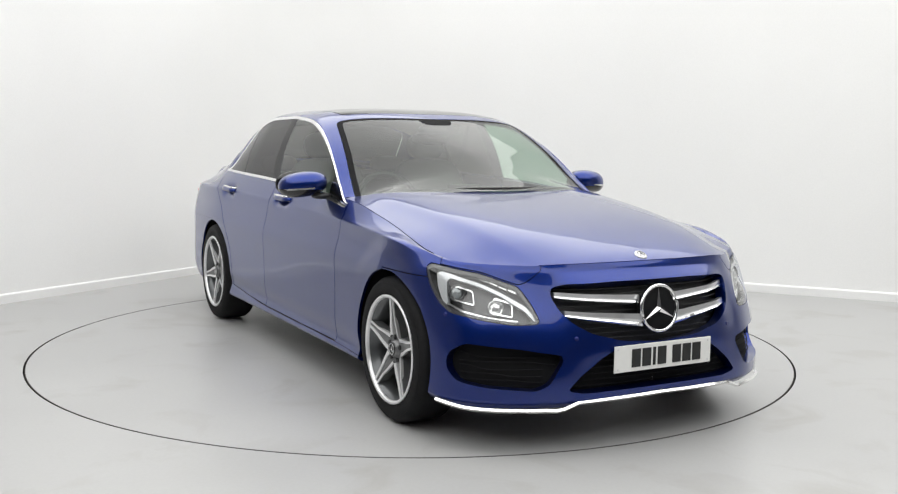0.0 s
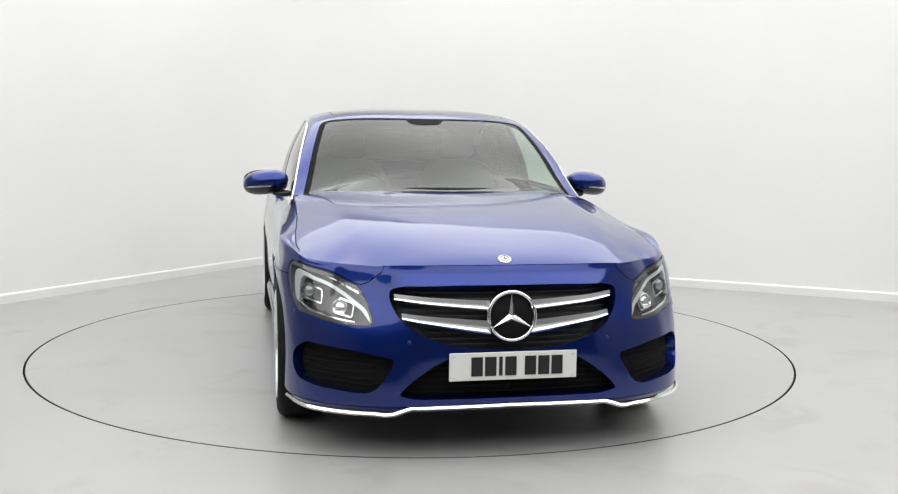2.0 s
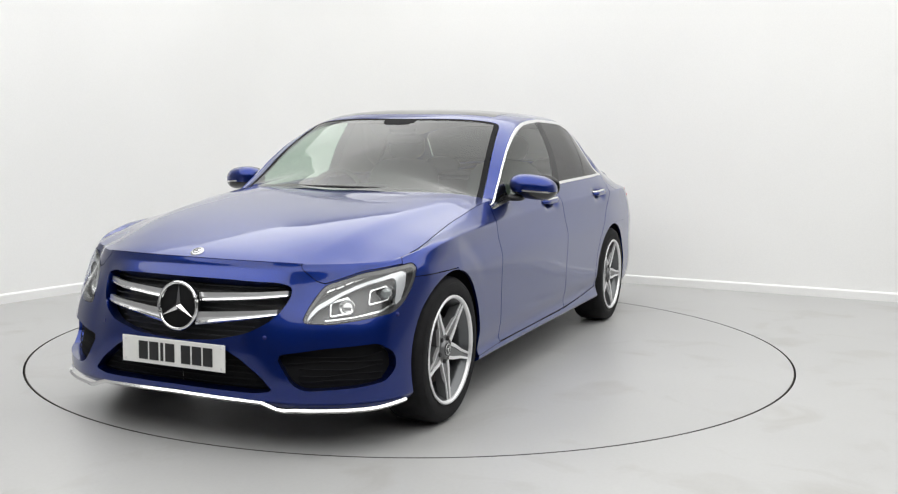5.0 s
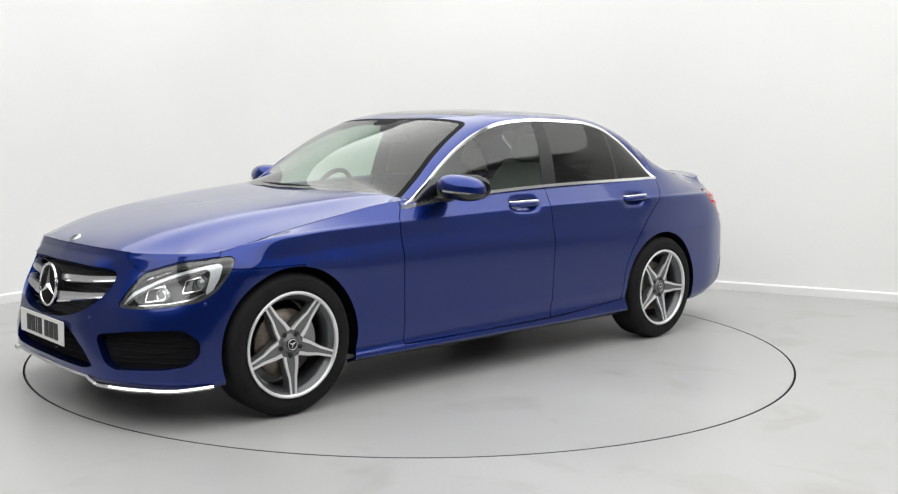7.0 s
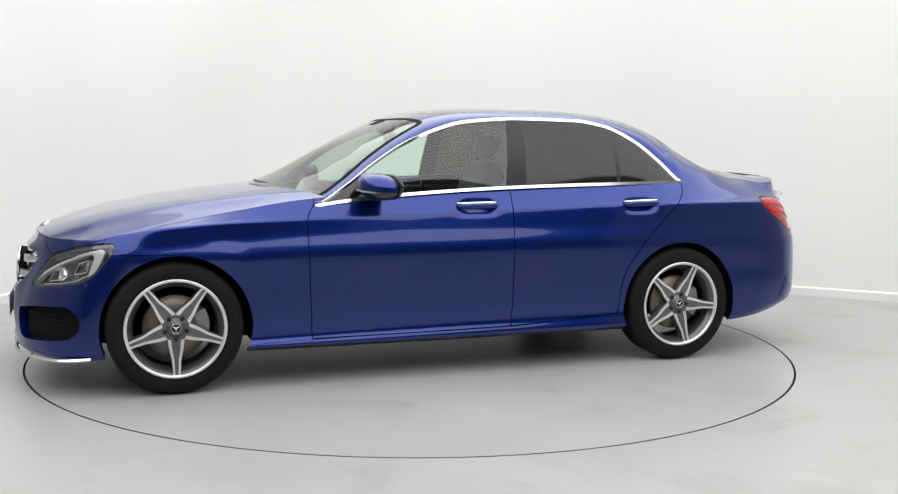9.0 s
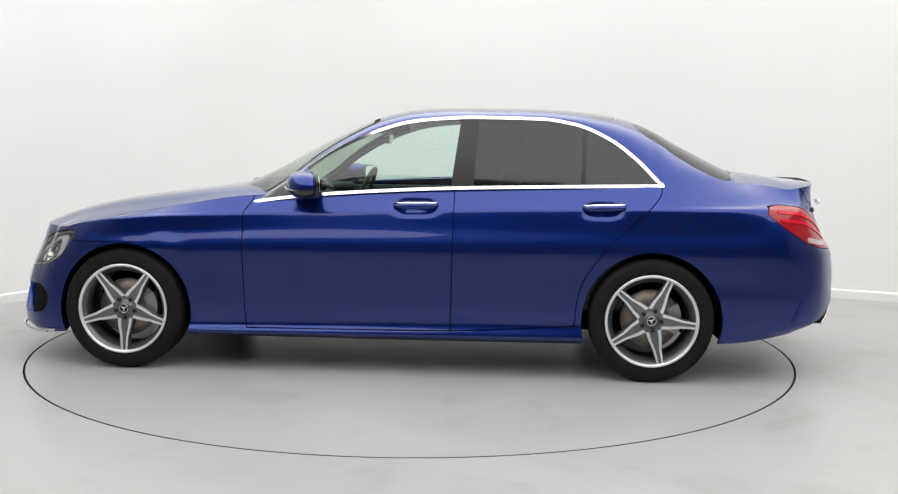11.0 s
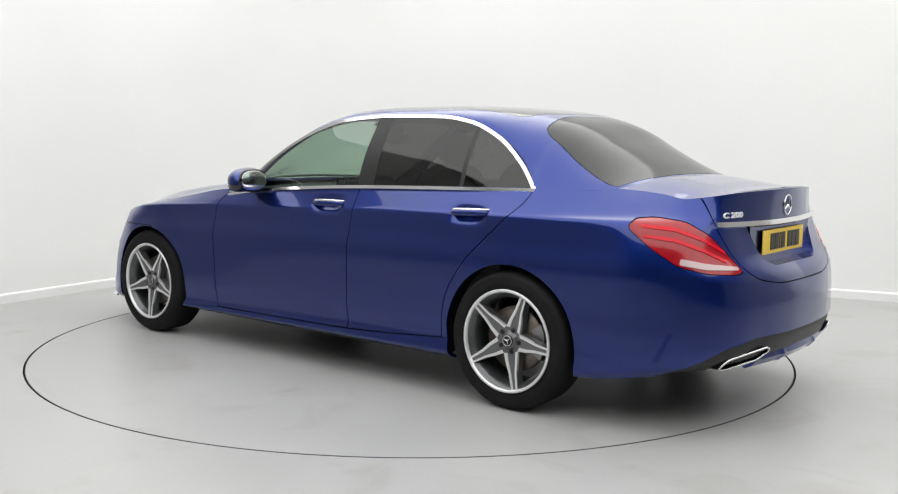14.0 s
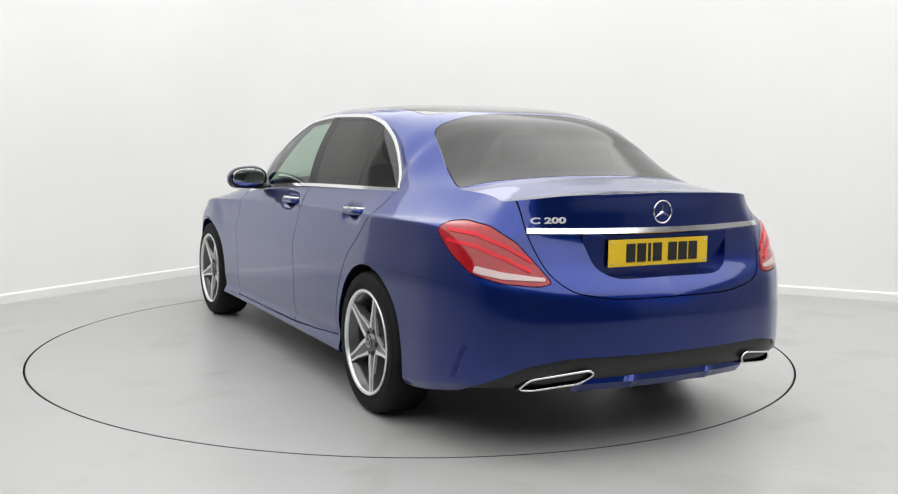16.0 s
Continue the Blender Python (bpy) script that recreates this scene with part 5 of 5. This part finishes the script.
def rear_trim():
    pts, nn = [], []
    for y in np.linspace(-.60, .60, 41):
        d = np.abs(GRID[:, :, 1] - abs(y)) + np.abs(GRID[:, :, 2] - .912) + np.where(GRID[:, :, 0] < -1.8, 0, 9)
        i, j = np.unravel_index(d.argmin(), d.shape)
        n = BELT.n.reshape(ACROSS, UP, 3)[i, j]
        pts.append((GRID[i, j, 0], y, .912 - .006 * (1 - (y / .6) ** 2)))
        nn.append((n[0], n[1] * (1 if y > 0 else -1), .35))
    bm = bmesh.new()
    ribbon(bm, pts, nn, .028, .011)
    part("boot_strip", bm, CHROME, car, "chrome strip across the boot lid")
    x0 = min(p[0] for p in pts)
    bm = bmesh.new()
    star_shape(bm, .046, .006, .003)
    ob = part("boot_star", bm, CHROME, car, "chrome star in a ring on the boot lid")
    ob.matrix_basis = pose(x0 - .003, 0, .982, 0, 0, 90)
    cu = bpy.data.curves.new("badge_text", "FONT")
    cu.body, cu.size, cu.extrude, cu.offset = "C 200", .052, .003, .0012
    tmp = bpy.data.objects.new("badge_text", cu)
    scene.collection.objects.link(tmp)
    me = bpy.data.meshes.new_from_object(tmp.evaluated_get(bpy.context.evaluated_depsgraph_get()))
    bpy.data.objects.remove(tmp)
    me.materials.clear()
    ob = part("model_badge", me, BADGE, car, "raised chrome letters")
    i = np.abs(GRID[:, 50, 1] - .50) + np.where(GRID[:, 50, 0] < -1.8, 0, 9)
    gx = GRID[i.argmin(), 50]
    ob.matrix_basis = pose(gx[0] - .006, .607, .945, 90, 0, -90 - 9) @ Matrix.Diagonal((1.18, .64, 1, 1))
    # exhaust trims
    for sg in (1, -1):
        bm = bmesh.new()
        ring = rounded([(.665, .300), (.63, .342), (.41, .378), (.385, .360), (.43, .318), (.61, .293)], .02, 4)
        tail = GRID[(GRID[..., 0] < -1.9) & (GRID[..., 1] > .36) & (GRID[..., 1] < .69) & (GRID[..., 2] > .29) & (GRID[..., 2] < .40)]
        plane = np.linalg.lstsq(np.column_stack([np.ones(len(tail)), tail[:, 1], tail[:, 2]]), tail[:, 0], rcond=None)[0]
        pts = [(plane[0] + plane[1] * y + plane[2] * z - .004, sg * y, z) for y, z in ring]
        tube(bm, pts, .0048, 8, True)
        tip_ob = part("exhaust_trim", bm, CHROME, car, "chrome exhaust trim")
        bm = bmesh.new()
        a = [bm.verts.new(p) for p in pts]
        b = [bm.verts.new((p[0] + .12, p[1], p[2])) for p in pts]
        for i in range(len(a)):
            bm.faces.new((a[i], a[(i + 1) % len(a)], b[(i + 1) % len(a)], b[i]))
        bm.faces.new(b)
        bmesh.ops.recalc_face_normals(bm, faces=bm.faces)
        part("exhaust_pipe", bm, DARK, tip_ob, "dark exhaust opening")
    # body-coloured fins below the black diffuser
    bm = bmesh.new()
    rings = []
    for y in np.linspace(-.42, .42, 43):
        d = .010 * math.exp(-((abs(y) - .20) / .02) ** 2)
        rings.append([bm.verts.new((x, y, z)) for x, z in ((-2.475 + .25 * y * y, .345), (-2.485 + .25 * y * y - d, .315), (-2.455 + .25 * y * y - d, .282), (-2.38, .268), (-2.30, .34))])
    for a, b in zip(rings, rings[1:]):
        for i in range(5):
            bm.faces.new((a[i], a[(i + 1) % 5], b[(i + 1) % 5], b[i]))
    bm.faces.new(rings[0])
    bm.faces.new(rings[-1][::-1])
    bmesh.ops.recalc_face_normals(bm, faces=bm.faces)
    part("diffuser_fin", bm, PAINT, car, "blue lower diffuser panel")
    # dark blue strip laid on the bumper for the shade along its crease
    crease_outline = rounded([(-1.375, .465), (-1.405, .465), (-1.362, .40), (-1.33, .330), (-1.29, .322), (-1.335, .40)], .01, 3)
    sl = BELT.inside(rear_w(rounded([(-1.5, .5), (-1.2, .5), (-1.2, .28), (-1.5, .28)], .01))).refine().refine().inside(rear_w(crease_outline)).moved(.0015)
    pair(sl, "crease_shade", SENSOR_CREASE_BLUE, car, "narrow dark bumper vent", .006)


def small_front_bits():
    bm = bmesh.new()
    lathe(bm, [(0, .004), (.022, .004), (.028, .001), (.028, -.006)], 28)
    ob = part("bonnet_emblem", bm, SILVER, car, "small round silver bonnet emblem")
    zz = bonnet_height(np.array([2.045]), np.array([0.0]))[0]
    ob.matrix_basis = pose(2.045, 0, zz + .002, 0, 0, -90) @ pose(0, 0, 0, 60, 0, 0)
    bm = bmesh.new()
    star_shape(bm, .017, .003, .0045)
    part("emblem_star", bm, BLACK, ob)
    for w, z in ((-1.75, .47), (-1.0, .55)):
        p, n = belt_at(w, z)
        bm = bmesh.new()
        lathe(bm, [(0, .001), (.0085, .001), (.0095, -.002)], 16)
        for k, o in enumerate(twin("parking_sensor", bm, SENSOR_CREASE_BLUE, (car, car), "small round parking sensor")):
            nn = Vector((n.x, n.y if k == 0 else -n.y, n.z))
            o.matrix_basis = Matrix.Translation((p.x, p.y if k == 0 else -p.y, p.z)) @ nn.to_track_quat("Y", "Z").to_matrix().to_4x4() @ (Matrix.Identity(4) if k == 0 else Matrix.Rotation(math.pi, 4, "Z"))
    # cowl and wipers below the windscreen
    bm = bmesh.new()
    rows = []
    for y in np.linspace(-.76, .76, 31):
        e = .90 - .27 * (abs(y) / .72) ** 2.2
        rows.append([bm.verts.new((x, y, z)) for x, z in ((e + .06, .955 - .04 * y * y), (e - .05, .965 - .05 * y * y), (e - .2, .95 - .05 * y * y))])
    for a, b in zip(rows, rows[1:]):
        for i in range(2):
            bm.faces.new((a[i], a[i + 1], b[i + 1], b[i])).smooth = True
    part("scuttle_panel", bm, BLACK, car, "black plastic scuttle panel")
    for y0, y1 in ((-.62, .02), (-.02, .60)):
        bm = bmesh.new()
        pts = [(.895 - .30 * (abs(y) / .72) ** 2.0, y, 1.012 - .05 * y * y) for y in np.linspace(y0, y1, 14)]
        tube(bm, pts, .007, 6)
        part("wiper", bm, BLACK, car, "black windscreen wiper")


def seat(car, x, y, rear=False, width=.52):
    bm = bmesh.new()
    superblob(bm, (x, y, .52), (.27, width / 2, .10), 4, 28, 14)
    ob = part("rear_bench" if rear else "front_seat", bm, LEATHER, car, "pale grey leather seat")
    bm = bmesh.new()
    superblob(bm, (0, 0, .28 if rear else .32), (.075, width / 2, .28 if rear else .34), 4, 28, 18)
    bk = part("backrest", bm, LEATHER, ob)
    bk.matrix_basis = pose(x - .27, y, .50, 0, -18, 0)
    for hy in ((-.42, .42) if rear else (0,)):
        bm = bmesh.new()
        superblob(bm, (0, hy, .60 if rear else .745), (.05, .13, .06 if rear else .085), 3, 24, 14)
        hd = part("headrest", bm, LEATHER, ob)
        hd.matrix_basis = pose(x - .27, y, .50, 0, -16, 0)
        if not rear:
            for q in (-.05, .05):
                bm = bmesh.new()
                tube(bm, [(0, hy + q, .60), (0, hy + q, .70)], .007, 8)
                pp = part("headrest_post", bm, CHROME, ob, "chrome headrest post")
                pp.matrix_basis = pose(x - .27, y, .50, 0, -16, 0)


def calipers(car):
    for cx, back in ((1.42, -1), (-1.42, -1)):
        for sg in (1, -1):
            bm = bmesh.new()
            rings = []
            for a in np.linspace(-.55, .55, 9):
                q = [(.105, -.03), (.165, -.03), (.17, .0), (.165, .03), (.105, .03)]
                rings.append([bm.verts.new((cx + back * r * math.cos(a), sg * (.795 + y), .331 + r * math.sin(a))) for r, y in q])
            for p, q in zip(rings, rings[1:]):
                for i in range(5):
                    bm.faces.new((p[i], p[(i + 1) % 5], q[(i + 1) % 5], q[i]))
            bm.faces.new(rings[0])
            bm.faces.new(rings[-1][::-1])
            bmesh.ops.recalc_face_normals(bm, faces=bm.faces)
            part("brake_caliper", bm, CALIPER, car, "grey metal brake caliper")


def cabin(car):
    for y in (.37, -.37):
        seat(car, -.22, y)
    seat(car, -.98, 0, True, 1.24)
    bm = bmesh.new()
    superblob(bm, (.66, 0, .80), (.24, .72, .155), 4, 40, 16)
    dash = part("dashboard", bm, TRIM_GREY, car, "dark dashboard")
    bm = bmesh.new()
    superblob(bm, (.47, -.37, .955), (.10, .17, .03), 3, 24, 10)
    part("instrument_hood", bm, TRIM_GREY, dash)
    bm = bmesh.new()
    box(bm, .50, 0, .955, .02, .20, .12, .006)
    part("display", bm, GLOSS_BLACK, dash, "dark central display screen")
    bm = bmesh.new()
    tube(bm, [(0, .185 * math.cos(a), .185 * math.sin(a)) for a in np.linspace(0, 2 * math.pi, 40, endpoint=False)], .015, 8, True)
    superblob(bm, (0.01, 0, 0), (.03, .075, .06), 3, 20, 10)
    box(bm, 0.01, 0, -.01, .02, .34, .03)
    box(bm, 0.01, 0, -.09, .02, .05, .16)
    wh = part("steering_wheel", bm, TRIM_GREY, car, "dark steering wheel")
    wh.matrix_basis = pose(.30, -.37, .90, 0, -24, 0)
    bm = bmesh.new()
    superblob(bm, (.085, 0, 1.268), (.018, .12, .036), 3, 24, 12)
    rm = part("inner_mirror", bm, GLOSS_BLACK, car, "black rear-view mirror")
    bm = bmesh.new()
    superblob(bm, (.115, 0, 1.325), (.05, .085, .028), 3, 20, 10)
    part("sensor_housing", bm, TRIM_GREY, rm)
    roof = Shell.grid(roof_grid(60, 24), (0, 0, 1))
    roof = roof.outside(xy(WINDSCREEN)).outside(xy(REAR_WINDOW)).inside(lambda v: v[:, 0] - .03)
    roof = roof.inside(lambda v: -v[:, 0] - 1.32)
    part("headliner", roof.both().moved(-.03).mesh("headliner", 0), HEADLINER, car, "pale grey headliner")
    bm = bmesh.new()
    box(bm, -.35, 0, .36, 2.2, 1.40, .04)
    part("cabin_floor", bm, TRIM_GREY, car, "dark carpet")
    bm = bmesh.new()
    box(bm, -1.55, 0, .99, .46, 1.30, .03, .01)
    part("parcel_shelf", bm, TRIM_GREY, car, "dark parcel shelf")
    bm = bmesh.new()
    box(bm, 0.0, 0, .56, .90, .20, .30, .04)
    part("centre_console", bm, TRIM_GREY, car, "dark centre console")
    for x0, x1, nm in ((.70, -.36, "front_door"), (-.39, -1.30, "rear_door")):
        bm = bmesh.new()
        box(bm, (x0 + x1) / 2, .762, .66, x0 - x1, .06, .58, .02)
        panels = twin("inner_panel", bm, TRIM_GREY, DOORS[nm], "dark inner door panel")
        bm = bmesh.new()
        superblob(bm, ((x0 + x1) / 2 - .05, .73, .76), ((x0 - x1) * .38, .035, .10), 4, 20, 10)
        twin("armrest", bm, LEATHER, panels, "pale grey door armrest")


BADGE = material("bright_badge_metal", (0.82, 0.82, 0.82), rough=0.35, metal=0.3)
LAMP_DARK = material("lamp_housing_grey", (0.075, 0.075, 0.078), rough=0.22, metal=0.3)
LAMP_SILVER = material("lamp_reflector", (0.80, 0.80, 0.80), rough=0.15, metal=0.85)
LAMP_WHITE = material("white_light_guide", (0.70, 0.71, 0.73), rough=0.3, metal=0.6, coat=0.3)
PROJECTOR = material("projector_glass", (0.30, 0.32, 0.33), rough=0.05, metal=0.4, coat=1.0)
RED_BRIGHT = material("bright_red_lens", (0.66, 0.004, 0.02), rough=0.2, coat=0.2, spec=0.25)
REVERSING = material("clear_pink_lens", (0.55, 0.42, 0.42), rough=0.2, coat=0.5)
CALIPER = material("caliper_metal", (0.34, 0.34, 0.34), rough=0.4, metal=0.7, grain=0.1)
SENSOR_CREASE_BLUE = material("sensor_and_crease_blue", (0.008, 0.016, 0.14), rough=0.35, metal=0.4)
grille(car)
intakes(car)
lip(car)
plate(car, 2.2125, .381, 90, 0, WHITE_PLATE, "white front number plate with plain bars")
plate(car, -2.376, .817, -90, 0, YELLOW_PLATE, "yellow rear number plate with plain bars")
lamps()
mirrors()
handles()
window_trim()
rear_trim()
small_front_bits()
calipers(car)
cabin(car)
TABLE = turntable()


def heading(t):
    """The turntable's angle: it eases in over the first seconds, then turns evenly."""
    ease = spline([(0, -5.6), (0.5, -1.85), (1.0, 0.1), (1.5, 0.6), (2.0, 0.5), (2.5, 0.4), (4.0, 0.2), (7.0, 0.0), (16.0, 0.0)], [t])[0]
    return -57.48 - 11.652 * t + ease


def motions():
    times = [0.0, 0.25, 0.5, 0.75] + [0.5 * k for k in range(2, 33)]
    rows = []
    for t in times:
        a = heading(t)
        m = pose(0, 0, 0, 0, 0, a)
        rows.append((t, m @ pose(0.085, 0.003, 0)))
    walk(car, rows)
    walk(TABLE, [(t, pose(0, 0, 0, 0, 0, heading(t))) for t in times])


motions()
